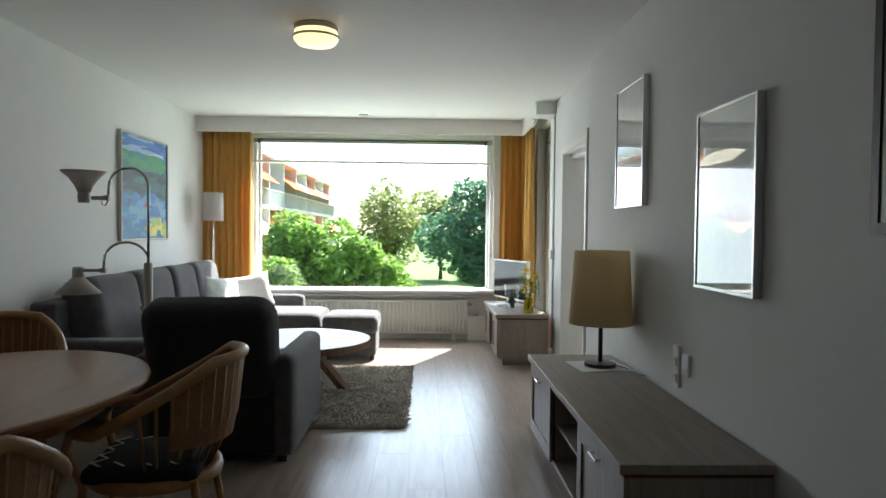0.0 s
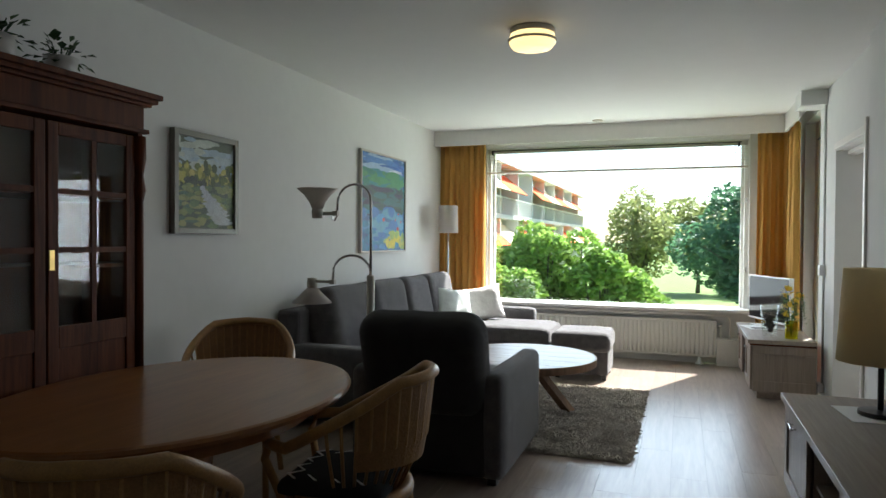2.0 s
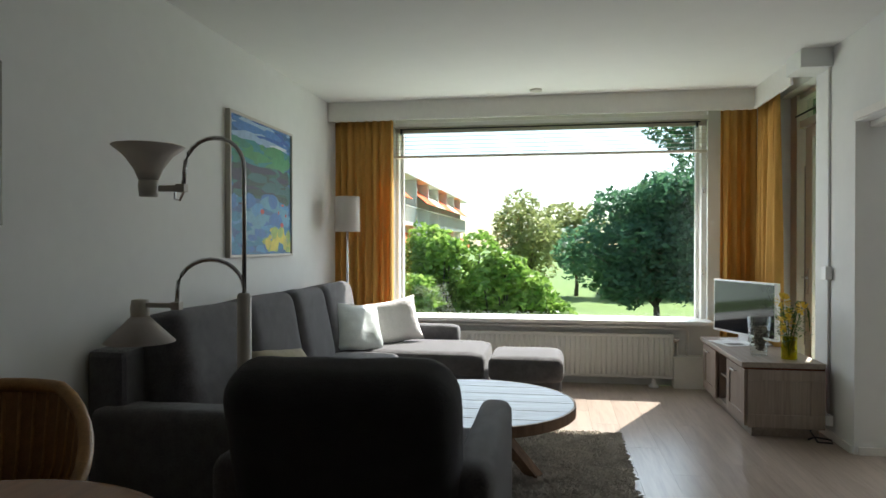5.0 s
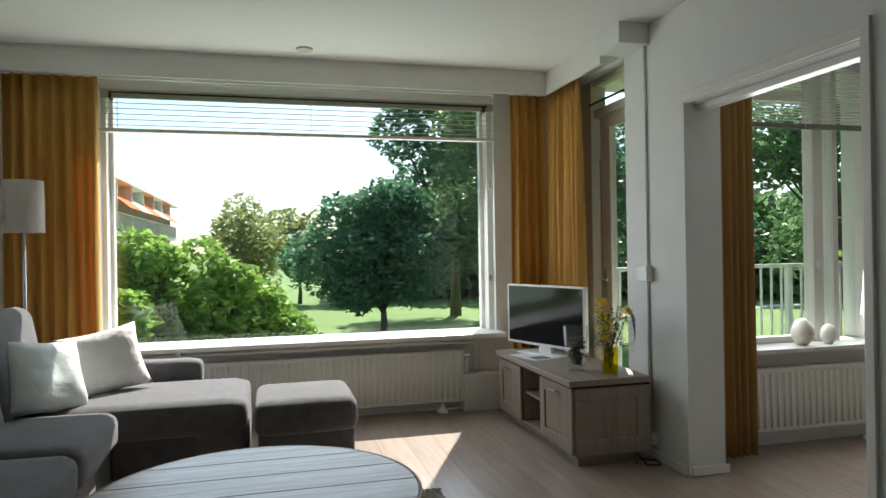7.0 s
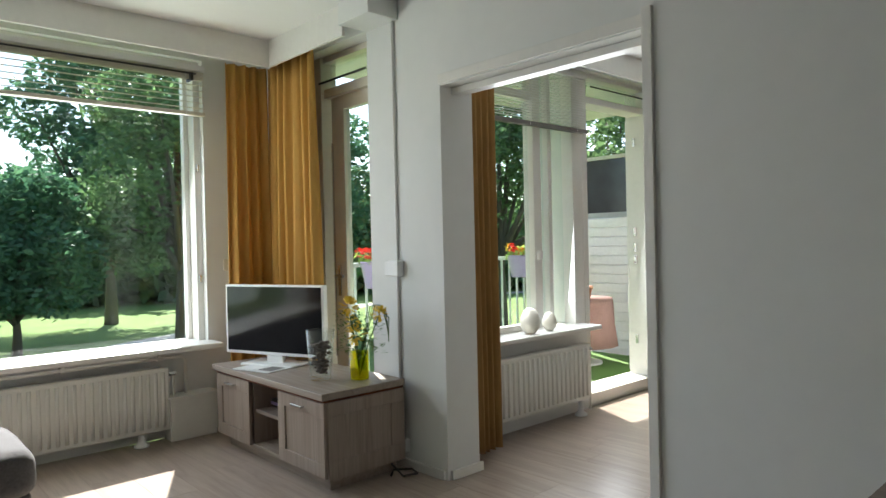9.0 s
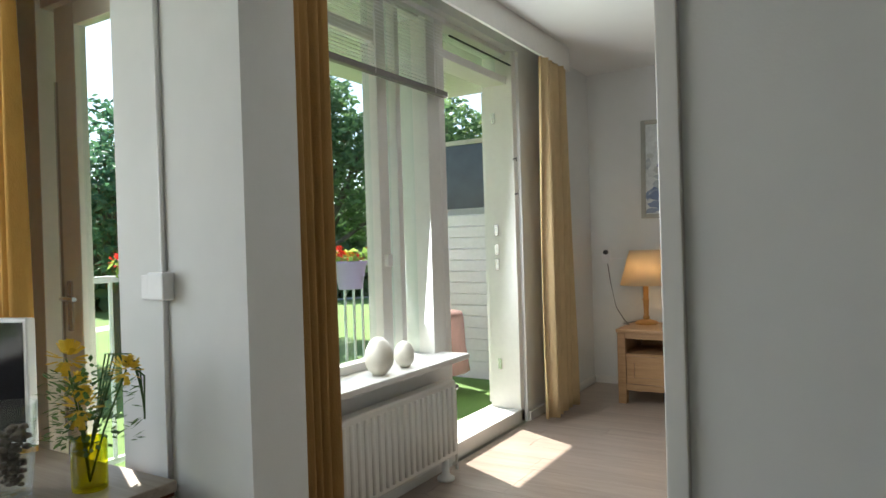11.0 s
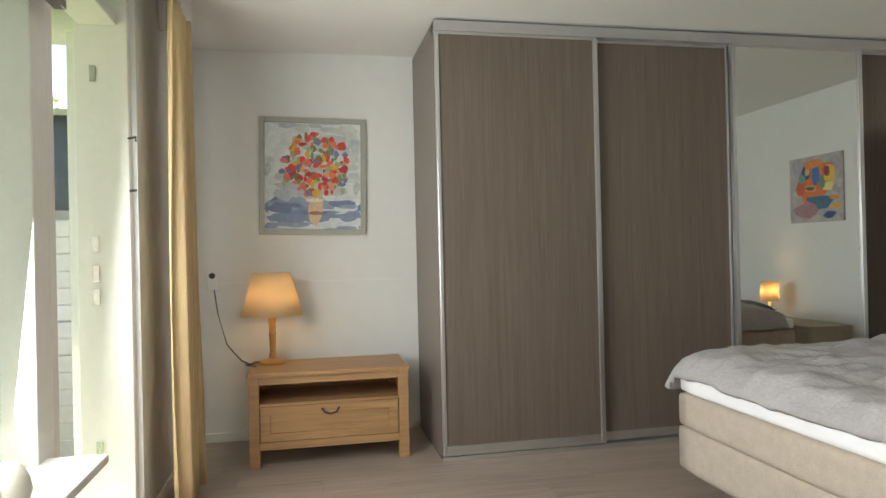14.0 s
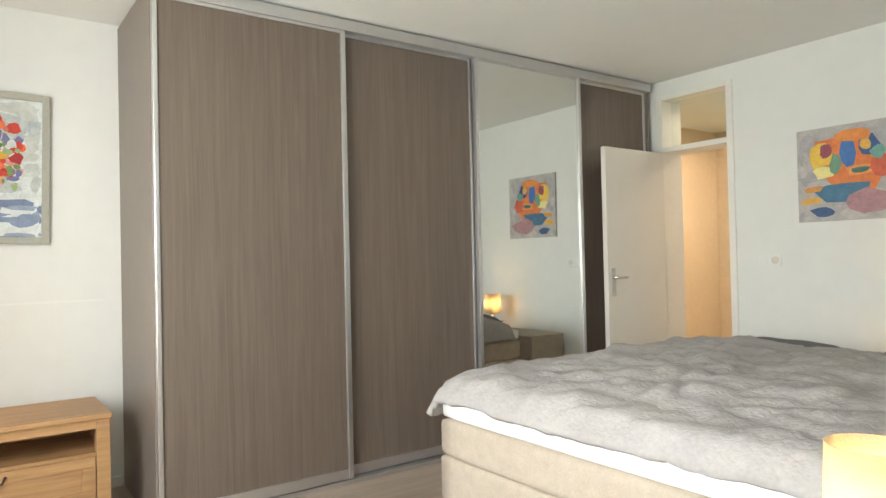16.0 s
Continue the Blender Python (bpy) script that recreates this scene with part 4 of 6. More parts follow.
cub += [(0.0, 0.25, 0.7, 0.62, (0.7, 0.2, 0.06)), (-0.05, 0.45, 0.16, 0.34, (0.05, 0.16, 0.42)), (0.35, 0.5, 0.2, 0.25, (0.04, 0.1, 0.25)), (-0.5, 0.4, 0.22, 0.3, (0.75, 0.5, 0.08)),
        (-0.45, 0.5, 0.12, 0.14, (0.3, 0.07, 0.1)), (0.3, 0.55, 0.1, 0.12, (0.7, 0.4, 0.1)), (-0.5, 0.05, 0.2, 0.15, (0.8, 0.72, 0.3)), (0.2, 0.02, 0.3, 0.12, (0.75, 0.3, 0.1)), (0.2, 0.02, 0.16, 0.06, (0.05, 0.15, 0.12)),
        (0.55, 0.1, 0.18, 0.3, (0.6, 0.12, 0.06)), (-0.15, -0.4, 0.55, 0.2, (0.06, 0.17, 0.28)), (0.35, -0.65, 0.55, 0.25, (0.4, 0.22, 0.24)), (-0.7, -0.3, 0.2, 0.08, (0.65, 0.3, 0.08)), (-0.75, -0.55, 0.2, 0.08, (0.7, 0.4, 0.1)), (-0.5, -0.8, 0.25, 0.12, (0.05, 0.1, 0.22)),
        (0.05, 0.75, 0.4, 0.12, (0.7, 0.25, 0.06)), (-0.25, 0.2, 0.14, 0.2, (0.15, 0.3, 0.2)), (0.5, 0.35, 0.12, 0.15, (0.15, 0.35, 0.3))]
painting("abstract_painting", "colourful angular abstract canvas on the bedroom wall", pose(4.13, 2.43, 1.71, 0, 0, 180), 0.64, 0.6, M_PRINT, 0.0, (0.43, 0.41, 0.4), cub, 0.03)

# ---- ceiling lamp and vent ----
t = thing("ceiling_lamp", "round opal ceiling lamp with metal rings, lit", "lamp", (0.285, 5.37, CH))
part("mount", lathe([(0.001, 0), (0.125, 0), (0.135, -0.01), (0.135, -0.035), (0.001, -0.035)], 40), M_LAMPGREY, t, smooth=False)
part("diffuser", lathe([(0.001, -0.036), (0.13, -0.036), (0.138, -0.06), (0.135, -0.09), (0.115, -0.115), (0.06, -0.125), (0.001, -0.127)], 40), M_OPAL, t, "glowing opal glass bowl", smooth=True)
part("ring", lathe([(0.139, -0.065), (0.146, -0.067), (0.146, -0.078), (0.137, -0.08)], 40), M_LAMPGREY, t)
t = thing("ceiling_vent", "small flat white vent disc on the ceiling", "vent", (0.289, 8.582, CH))
part("disc", lathe([(0.001, -0.012), (0.05, -0.012), (0.055, 0.0)], 28), M_LAMPGREY, t)

# ---- corner sofa ----


so = thing("corner_sofa", "charcoal chenille corner sofa with chaise along the wall", "sofa")
part("base", boxes((-1.56, -0.78, 5.62, 8.7, 0.06, 0.3), (-0.78, -0.12, 7.98, 8.7, 0.06, 0.3)), M_SOFA, so, bevel=0.02)
part("arm", cushion(0.86, 0.2, 0.52, -1.13, 5.6, 0.32, 0.3), M_SOFA, so, smooth=True)
part("back_frame", box(-1.6, -1.42, 5.55, 8.75, 0.06, 0.82), M_SOFA, so, bevel=0.03)
part("arm", cushion(1.2, 0.17, 0.5, -0.98, 8.77, 0.33, 0.4), M_SOFA, so, smooth=True)
part("chaise_end", cushion(0.28, 0.8, 0.24, -0.22, 8.34, 0.2, 0.3), M_SOFA, so, smooth=True)
ys = [5.7, 6.43, 7.13, 7.74, 8.42]
tilt = Matrix.Rotation(radians(-12), 4, "Y")
for i, (a, b) in enumerate(zip(ys, ys[1:])):
    part("back_cushion", cushion(0.26, b - a - 0.01, 0.58, -1.33, (a + b) / 2, 0.68, 0.4, rot=tilt, seed=i), M_SOFA, so, smooth=True)
for i, (a, b) in enumerate(((5.72, 6.44), (6.44, 7.16), (7.16, 7.9))):
    part("seat_cushion", cushion(0.72, b - a - 0.01, 0.19, -1.07, (a + b) / 2, 0.365, 0.4, sag=0.012, seed=i + 5), M_SOFA, so, smooth=True)
part("chaise_cushion", cushion(1.3, 0.74, 0.19, -0.73, 8.3, 0.365, 0.4, sag=0.01, seed=9), M_SOFA, so, smooth=True)
for x, y in ((-0.2, 8.06), (-0.2, 8.66), (-0.84, 5.7), (-0.84, 7.2), (-1.5, 5.7), (-1.5, 8.66)):
    part("leg", box(x - 0.025, x + 0.025, y - 0.025, y + 0.025, 0, 0.07), M_BLACK, so)
ot = thing("ottoman", "charcoal chenille footstool pushed against the chaise", "ottoman", (0.235, 8.12, 0))
part("base", box(-0.26, 0.26, -0.25, 0.26, 0.05, 0.28), M_SOFA, ot, bevel=0.02)
part("cushion", cushion(0.56, 0.58, 0.19, 0, 0, 0.36, 0.4, sag=0.012, seed=12), M_SOFA, ot, smooth=True)
for x in (-0.22, 0.22):
    for y in (-0.2, 0.2):
        part("leg", box(x - 0.02, x + 0.02, y - 0.02, y + 0.02, 0, 0.06), M_BLACK, ot)


def throw_pillow(label, material, m, w, h, th, seed):
    t = thing("pillow", label, "pillow")
    t.matrix_world = m
    part("cover", pillow(w, h, th, seed), material, t, smooth=True)
    return t


M_PIL1 = mat("silver_satin", (0.6, 0.65, 0.63), 0.4, vary=0.1, scale=12, bump=0.3, bscale=30)
M_PIL2 = mat("white_quilted_cotton", (0.72, 0.69, 0.67), 0.8, vary=0.1, scale=14, bump=0.9, bscale=26)
M_PIL3 = mat("beige_linen", (0.42, 0.38, 0.28), 0.9, vary=0.2, scale=12, bump=0.3)
throw_pillow("silvery satin scatter pillow leaning on the sofa", M_PIL1, pose(-1.1, 8.02, 0.63, -28, 8, 48), 0.46, 0.42, 0.16, 1)
throw_pillow("white quilted scatter pillow leaning on the sofa arm", M_PIL2, pose(-0.9, 8.42, 0.635, -25, -10, 22), 0.45, 0.4, 0.15, 2)
throw_pillow("beige linen scatter pillow lying on the sofa seat", M_PIL3, pose(-1.0, 6.35, 0.585, -35, 6, 72), 0.44, 0.3, 0.14, 3)

# ---- armchair ----
ac = thing("armchair", "charcoal chenille armchair, back and base coloured darker as shade", "armchair", (-0.2, 5.37, 0))
# Base and back are coloured darker than the arms, as their shaded side.
part("base", box(-0.345, 0.345, -0.44, 0.44, 0.06, 0.3), M_SOFA_SHADED, ac, bevel=0.02)
part("back_panel", box(-0.36, 0.36, -0.5, -0.42, 0.05, 0.62), M_SOFA_SHADED, ac, bevel=0.02)
for s in (-1, 1):
    part("arm", cushion(0.14, 1.0, 0.58, s * 0.385, 0.0, 0.32, 0.45, n=16), M_SOFA, ac, smooth=True)
part("seat_cushion", cushion(0.62, 0.78, 0.2, 0, 0.08, 0.39, 0.4, sag=0.02), M_SOFA, ac, smooth=True)
part("back_cushion", cushion(0.72, 0.27, 0.58, 0.0, -0.47, 0.65, 0.5, n=18, rot=Matrix.Rotation(radians(17), 4, "X")), M_SOFA_SHADED, ac, smooth=True)
for x in (-0.38, 0.38):
    for y in (-0.42, 0.42):
        part("leg", box(x - 0.025, x + 0.025, y - 0.025, y + 0.025, 0, 0.07), M_BLACK, ac)

# ---- rug ----
ru = thing("rug", "shaggy beige-grey rug on the laminate floor", "rug", (0, 0, 0))
part("backing", box(-0.8, 0.85, 5.56, 7.5, 0.001, 0.008), M_RUG, ru)
rg = random.Random(3)
vs, fs = [], []
for k in range(30000):
    x, y = rg.uniform(-0.3, 0.86), rg.uniform(5.55, 7.51)
    a = rg.uniform(0, 6.28)
    l, hgt, w = rg.uniform(0.015, 0.045), rg.uniform(0.014, 0.034), rg.uniform(0.003, 0.006)
    lean = noise.noise(Vector((x * 5, y * 5, 0))) * 3.5
    dx, dy = math.cos(a * 0.45 + lean) * l, math.sin(a * 0.45 + lean) * l
    px, py = -math.sin(a) * w, math.cos(a) * w
    b = len(vs)
    vs += [(x - px, y - py, 0.006), (x + px, y + py, 0.006), (x + dx * 0.5 + px, y + dy * 0.5 + py, hgt), (x + dx, y + dy, hgt * 0.75)]
    fs += [(b, b + 1, b + 2), (b, b + 2, b + 3)]
me = bpy.data.meshes.new("pile")
me.from_pydata(vs, [], fs)
me.materials.append(M_RUG)
o = new("pile", me)
o.parent = ru
tagged(o, "curly shag pile", kind="stuff")

# ---- coffee table ----
ct = thing("coffee_table", "round weathered plank coffee table with crossed legs", "table", (-0.01, 6.47, 0))
n_pl = 6
R = 0.55
for i in range(n_pl):
    y0, y1 = -R + 2 * R * i / n_pl, -R + 2 * R * (i + 1) / n_pl
    bm = bmesh.new()
    pts = []
    K = 12
    for k in range(K + 1):
        y = y0 + 0.0015 + (y1 - y0 - 0.003) * k / K
        pts.append((math.sqrt(max(0.0, R * R - y * y)), y))
    ring = [(x, y) for x, y in pts] + [(-x, y) for x, y in pts[::-1]]
    ring = [p for i2, p in enumerate(ring) if i2 == 0 or (abs(p[0] - ring[i2 - 1][0]) + abs(p[1] - ring[i2 - 1][1])) > 1e-4]
    lo = [bm.verts.new((x, y, 0.405)) for x, y in ring]
    hi = [bm.verts.new((x, y, 0.45)) for x, y in ring]
    bm.faces.new(hi)
    bm.faces.new(lo[::-1])
    for k in range(len(ring)):
        bm.faces.new((lo[k], lo[(k + 1) % len(ring)], hi[(k + 1) % len(ring)], hi[k]))
    part("plank", bm, M_OLDWOOD, ct, bevel=0.002)
part("rim", lathe([(R + 0.001, 0.395), (R + 0.012, 0.397), (R + 0.012, 0.449), (R + 0.001, 0.45)], 64), M_LEG, ct, "dark edge band")
for a in (20, 110, 200, 290):
    c, s = math.cos(radians(a)), math.sin(radians(a))
    part("leg", tube([(0.38 * c, 0.38 * s, 0.0), (0.0 + 0.06 * c, 0.06 * s, 0.4)], 0.042, 4), M_LEG, ct)
part("crossbar", boxes((-0.32, 0.32, -0.04, 0.04, 0.365, 0.405), (-0.04, 0.04, -0.32, 0.32, 0.366, 0.404)), M_LEG, ct)

# ---- floor lamps ----
fl2 = thing("arc_floor_lamp", "cream floor lamp with two curved arms and shades", "lamp", (-0.665, 5.16, 0))
part("base", lathe([(0.001, 0), (0.13, 0), (0.13, 0.015), (0.03, 0.03), (0.001, 0.03)], 32), M_LAMPGREY, fl2)
part("pole", lathe([(0.025, 0.02), (0.025, 1.1), (0.018, 1.11), (0.001, 1.112)], 20), M_LAMPGREY, fl2, smooth=True)
up = [(0, 0, 1.1), (0, 0, 1.5)] + [(-0.115 + 0.115 * math.cos(radians(a)), 0, 1.56 + 0.11 * math.sin(radians(a))) for a in range(0, 181, 15)] + [(-0.235, 0, 1.5)]
part("upper_arm", tube(up, 0.008, 8), M_STEEL, fl2, "grey curved tube", smooth=True)
part("upper_joint", boxes((-0.26, -0.225, -0.015, 0.015, 1.475, 1.505), (-0.33, -0.24, -0.012, 0.012, 1.478, 1.5)), M_LAMPGREY, fl2, bevel=0.003)
part("upper_hook", tube([(-0.235, 0, 1.475), (-0.25, 0, 1.445), (-0.27, 0, 1.45), (-0.27, 0, 1.475)], 0.004, 6), M_STEEL, fl2)
part("upper_socket", lathe([(0.001, 1.46), (0.032, 1.46), (0.036, 1.5), (0.03, 1.54), (0.001, 1.54)], 20, -0.375), M_LAMPGREY, fl2, smooth=True)
part("upper_shade", lathe([(0.034, 1.52), (0.05, 1.56), (0.085, 1.61), (0.128, 1.645), (0.125, 1.648), (0.08, 1.615), (0.045, 1.565), (0.03, 1.53)], 32, -0.375), M_SHADEW, fl2, "opal uplighter bowl", smooth=True)
low = [(0, 0, 1.05), (0, 0.0, 1.12)] + [(-0.13 + 0.13 * math.cos(radians(a)), 0.0, 1.12 + 0.11 * math.sin(radians(a))) for a in range(15, 181, 15)] + [(-0.262, 0, 1.07)]
part("lower_arm", tube(low, 0.008, 8), M_STEEL, fl2, "grey curved tube", smooth=True)
part("lower_joint", boxes((-0.28, -0.245, -0.015, 0.015, 1.045, 1.075), (-0.4, -0.27, -0.011, 0.011, 1.052, 1.07)), M_LAMPGREY, fl2, bevel=0.003)
part("lower_socket", lathe([(0.001, 1.085), (0.03, 1.08), (0.034, 1.05), (0.032, 1.01), (0.001, 1.01)], 20, -0.41), M_LAMPGREY, fl2, smooth=True)
part("lower_shade", lathe([(0.032, 1.02), (0.06, 0.99), (0.125, 0.925), (0.122, 0.923), (0.055, 0.985), (0.028, 1.01)], 32, -0.41), M_SHADEW, fl2, "white cone shade", smooth=True)
t = thing("floor_lamp", "slim floor lamp with pinkish drum shade behind sofa", "lamp", (-1.372, 8.64, 0))
part("base", lathe([(0.001, 0.82), (0.05, 0.82), (0.05, 0.83), (0.001, 0.835)], 24), M_STEEL, t)
part("pole", lathe([(0.011, 0.0), (0.011, 1.6)], 12), M_STEEL, t, smooth=True)
part("shade", lathe([(0.112, 1.4), (0.108, 1.71), (0.106, 1.71), (0.11, 1.4)], 32), M_SHADEW, t, "pale drum shade", smooth=True)

# ---- dining corner ----
dt = thing("dining_table", "oval lacquered pine dining table with dark knots", "table", (-0.65, 3.5, 0))
R = 0.59
top = part("tabletop", lathe([(0.001, 0.715), (R - 0.03, 0.715), (R - 0.005, 0.722), (R, 0.735), (R - 0.004, 0.746), (R - 0.016, 0.75), (0.001, 0.75)], 72), M_PINE, dt)
top.scale = (1.0, 1.32, 1.0)
rim = part("apron", lathe([(0.43, 0.64), (0.45, 0.64), (0.45, 0.714), (0.43, 0.714)], 48), M_PINE, dt)
rim.scale = (1.0, 1.32, 1.0)
part("pedestal", lathe([(0.1, 0.1), (0.12, 0.16), (0.07, 0.24), (0.06, 0.34), (0.1, 0.45), (0.11, 0.54), (0.07, 0.62), (0.12, 0.66), (0.12, 0.715)], 28), M_PINE, dt, smooth=True)
for a in (45, 135, 225, 315):
    c, s = math.cos(radians(a)), math.sin(radians(a))
    part("leg", tube([(0.06 * c, 0.06 * s, 0.2), (0.22 * c, 0.22 * s, 0.14), (0.4 * c, 0.4 * s, 0.03)], 0.04, 8, 0.028), M_PINE, dt, smooth=True)

M_ZIG = mat("black_cushion_cotton", (0.022, 0.022, 0.024), 0.95, vary=0.3, scale=20)


def rattan_chair(loc, rz):
    """A tub chair of cane; it faces local +y."""
    ch = thing("rattan_chair", "rattan tub chair with black zigzag seat cushion", "chair", loc, rz, group="chairs round the dining table")
    part("seat_frame", lathe([(0.2, 0.39), (0.235, 0.39), (0.24, 0.41), (0.235, 0.43), (0.2, 0.43)], 36), M_RATTAN, ch, smooth=True)
    part("woven_seat", lathe([(0.001, 0.4), (0.21, 0.4), (0.21, 0.415), (0.001, 0.415)], 28), M_RATDK, ch)
    rail, mid = [], []
    for k in range(29):
        a = radians(-20 - 140 - 60 + 260 * k / 28)  # sweeps behind the sitter
        f = abs(k - 14) / 14
        z = 0.85 - 0.03 * f if f < 0.3 else 0.841 - 0.23 * min(1.0, (f - 0.3) / 0.55)
        rr = 0.31 if f < 0.45 else 0.31 - 0.02 * (f - 0.45)
        rail.append((rr * math.cos(a) * 0.9, rr * math.sin(a) * 1.08 + 0.02, z))
    rail = [(x, y, z) for x, y, z in rail]
    part("top_rail", tube(rail, 0.021, 10), M_RATTAN, ch, "bent cane rail", smooth=True)
    ends = (rail[0], rail[-1])
    for e in ends:
        part("arm_post", tube([e, (e[0] * 0.95, e[1] + 0.02, 0.55), (e[0] * 0.78, e[1] * 0.9, 0.41), (e[0] * 0.8, e[1] * 1.0, 0.0)], 0.016, 8), M_RATTAN, ch, smooth=True)
    for k in range(5, 24):
        x, y, z = rail[k]
        g = 0.19 / 0.31
        part("cane", tube([(x, y, z), (x * 0.92, y * 0.92, 0.62), (x * g, y * g, 0.42)], 0.0065, 6), M_RATTAN, ch, smooth=True)
    bm = bmesh.new()
    prev = None
    for k in range(7, 22):
        x, y, z = rail[k]
        row = [bm.verts.new((x * f, y * f, zz)) for f, zz in ((0.985, z - 0.02), (0.96, 0.74), (0.92, 0.64), (0.86, 0.54))]
        if prev:
            for a, b in zip(range(3), range(1, 4)):
                bm.faces.new((prev[a], row[a], row[b], prev[b]))
        prev = row
    o = part("woven_panel", bm, M_RATDK, ch, "tightly woven back panel")
    md = o.modifiers.new("thick", "SOLIDIFY")
    md.thickness = 0.006
    for x, y in ((0.16, -0.17), (-0.16, -0.17)):
        part("leg", tube([(x, y, 0.41), (x * 1.25, y * 1.35, 0.0)], 0.016, 8), M_RATTAN, ch, smooth=True)
    part("stretcher", tube([(0.19, -0.2, 0.18), (-0.19, -0.2, 0.18)], 0.01, 6), M_RATTAN, ch)
    cu = part("seat_cushion", cushion(0.4, 0.4, 0.06, 0, 0.01, 0.445, 0.6, n=10, sag=0.012), M_ZIG, ch, "black cushion with white zigzags", smooth=True)
    bm = bmesh.new()
    for r0 in (-0.12, -0.03, 0.06, 0.14):
        for i in range(8):
            x0, x1 = -0.17 + 0.0425 * i, -0.17 + 0.0425 * (i + 1)
            s0, s1 = (0.0, 0.045) if i % 2 == 0 else (0.045, 0.0)
            zt = 0.4805
            vs4 = [bm.verts.new(p) for p in ((x0, r0 + s0, zt), (x1, r0 + s1, zt), (x1, r0 + s1 + 0.011, zt), (x0, r0 + s0 + 0.011, zt))]
            bm.faces.new(vs4)
    o = part("zigzag_stitching", bm, M_SHEET, cu)
    md = o.modifiers.new("thick", "SOLIDIFY")
    md.thickness = 0.003
    return ch


chair = rattan_chair((-0.03, 3.68, 0), 96)
copy_thing(chair, pose(-0.2, 2.76, 0, 0, 0, 28))
copy_thing(chair, pose(-1.1, 4.45, 0, 0, 0, 208))

# display cabinet
dc = thing("display_cabinet", "tall dark wooden display cabinet with glazed doors", "cabinet", (-1.6, 2.91, 0))
D, W = 0.36, 1.0
part("base", boxes((0, D + 0.02, -0.02, W + 0.02, 0, 0.1)), M_CAB, dc, bevel=0.006)
part("side_panel", box(0, D, 0, 0.025, 0.1, 1.82), M_CAB, dc)
part("side_panel", box(0, D, W - 0.025, W, 0.1, 1.82), M_CAB, dc)
part("back_panel", box(0, 0.015, 0.025, W - 0.025, 0.1, 1.82), M_CAB, dc)
part("frieze", box(0, D + 0.01, 0, W, 1.82, 1.94), M_CAB, dc, bevel=0.003)
part("cornice", boxes((0, D + 0.03, -0.03, W + 0.03, 1.94, 1.955), (0, D + 0.05, -0.05, W + 0.05, 1.955, 1.975), (0, D + 0.065, -0.065, W + 0.065, 1.975, 2.0)), M_CAB, dc, bevel=0.004)
part("moulding", boxes((0, D + 0.025, -0.02, W + 0.02, 1.815, 1.835)), M_CAB, dc, bevel=0.004)
for z in (0.88, 1.2, 1.5):
    part("shelf", box(0.015, D - 0.03, 0.025, W - 0.025, z, z + 0.018), M_CAB, dc)
for y in (0.02, W - 0.02):
    part("column", lathe([(0.02, 0.1), (0.02, 1.5), (0.03, 1.55), (0.02, 1.62), (0.032, 1.7), (0.03, 1.8)], 12, D, y), M_CAB, dc, "carved corner column", smooth=True)
for y0, y1 in ((0.045, 0.495), (0.505, W - 0.045)):
    d = part("door", boxes((D - 0.02, D, y0, y0 + 0.05, 0.12, 1.8), (D - 0.02, D, y1 - 0.05, y1, 0.12, 1.8), (D - 0.02, D, y0 + 0.05, y1 - 0.05, 1.745, 1.8), (D - 0.02, D, y0 + 0.05, y1 - 0.05, 0.88, 0.97), (D - 0.02, D, y0 + 0.05, y1 - 0.05, 0.12, 0.2), (D - 0.015, D - 0.008, y0 + 0.05, y1 - 0.05, 0.2, 0.88)), M_CAB, dc, bevel=0.004)
    ym = (y0 + y1) / 2
    part("glazing_bar", box(D - 0.018, D - 0.002, ym - 0.012, ym + 0.012, 0.97, 1.745), M_CAB, d)
    for z in (1.28, 1.52):
        part("glazing_bar", box(D - 0.017, D - 0.003, y0 + 0.05, y1 - 0.05, z - 0.012, z + 0.012), M_CAB, d)
    part("pane", box(D - 0.013, D - 0.009, y0 + 0.05, y1 - 0.05, 0.97, 1.745), M_GLASS, d)
part("lock_plate", box(D, D + 0.006, 0.508, 0.53, 1.2, 1.28), mat("brass", (0.6, 0.42, 0.15), 0.3, 1.0), dc, "small brass lock plate")
for (y, s) in ((3.29, 1.2), (3.58, 1.05)):
    t = thing("potted_plant", "dark-leaved houseplant in a white pot on cabinet", "plant", (-1.36, y, 2.0), group="plants on the cabinet")
    part("pot", lathe([(0.001, 0), (0.05 * s, 0), (0.065 * s, 0.09 * s), (0.06 * s, 0.09 * s), (0.048 * s, 0.07 * s), (0.001, 0.07 * s)], 24), M_WPOT, t, smooth=True)
    bm = bmesh.new()
    rg = random.Random(int(y * 100))
    for k in range(46):
        a, e = rg.uniform(0, 6.28), rg.uniform(-0.2, 1.2)
        d = Vector((math.cos(a) * math.cos(e), math.sin(a) * math.cos(e), math.sin(e)))
        c = Vector((0, 0, 0.08 * s)) + d * rg.uniform(0.03, 0.1) * s
        L1 = rg.uniform(0.03, 0.055) * s
        sd = d.cross(Vector((0, 0, 1))).normalized() * L1 * 0.4
        tip = c + d * L1 + Vector((0, 0, -0.015))
        bm.faces.new([bm.verts.new(c), bm.verts.new((c + tip) / 2 + sd + Vector((0, 0, 0.006))), bm.verts.new(tip), bm.verts.new((c + tip) / 2 - sd + Vector((0, 0, 0.006)))])
    part("leaves", bm, M_PLANT, t)
    for k in range(8):
        a = k * 0.8
        part("stem", tube([(0, 0, 0.06 * s), (0.05 * s * math.cos(a), 0.05 * s * math.sin(a), 0.14 * s)], 0.003, 4), M_PLANT, t)

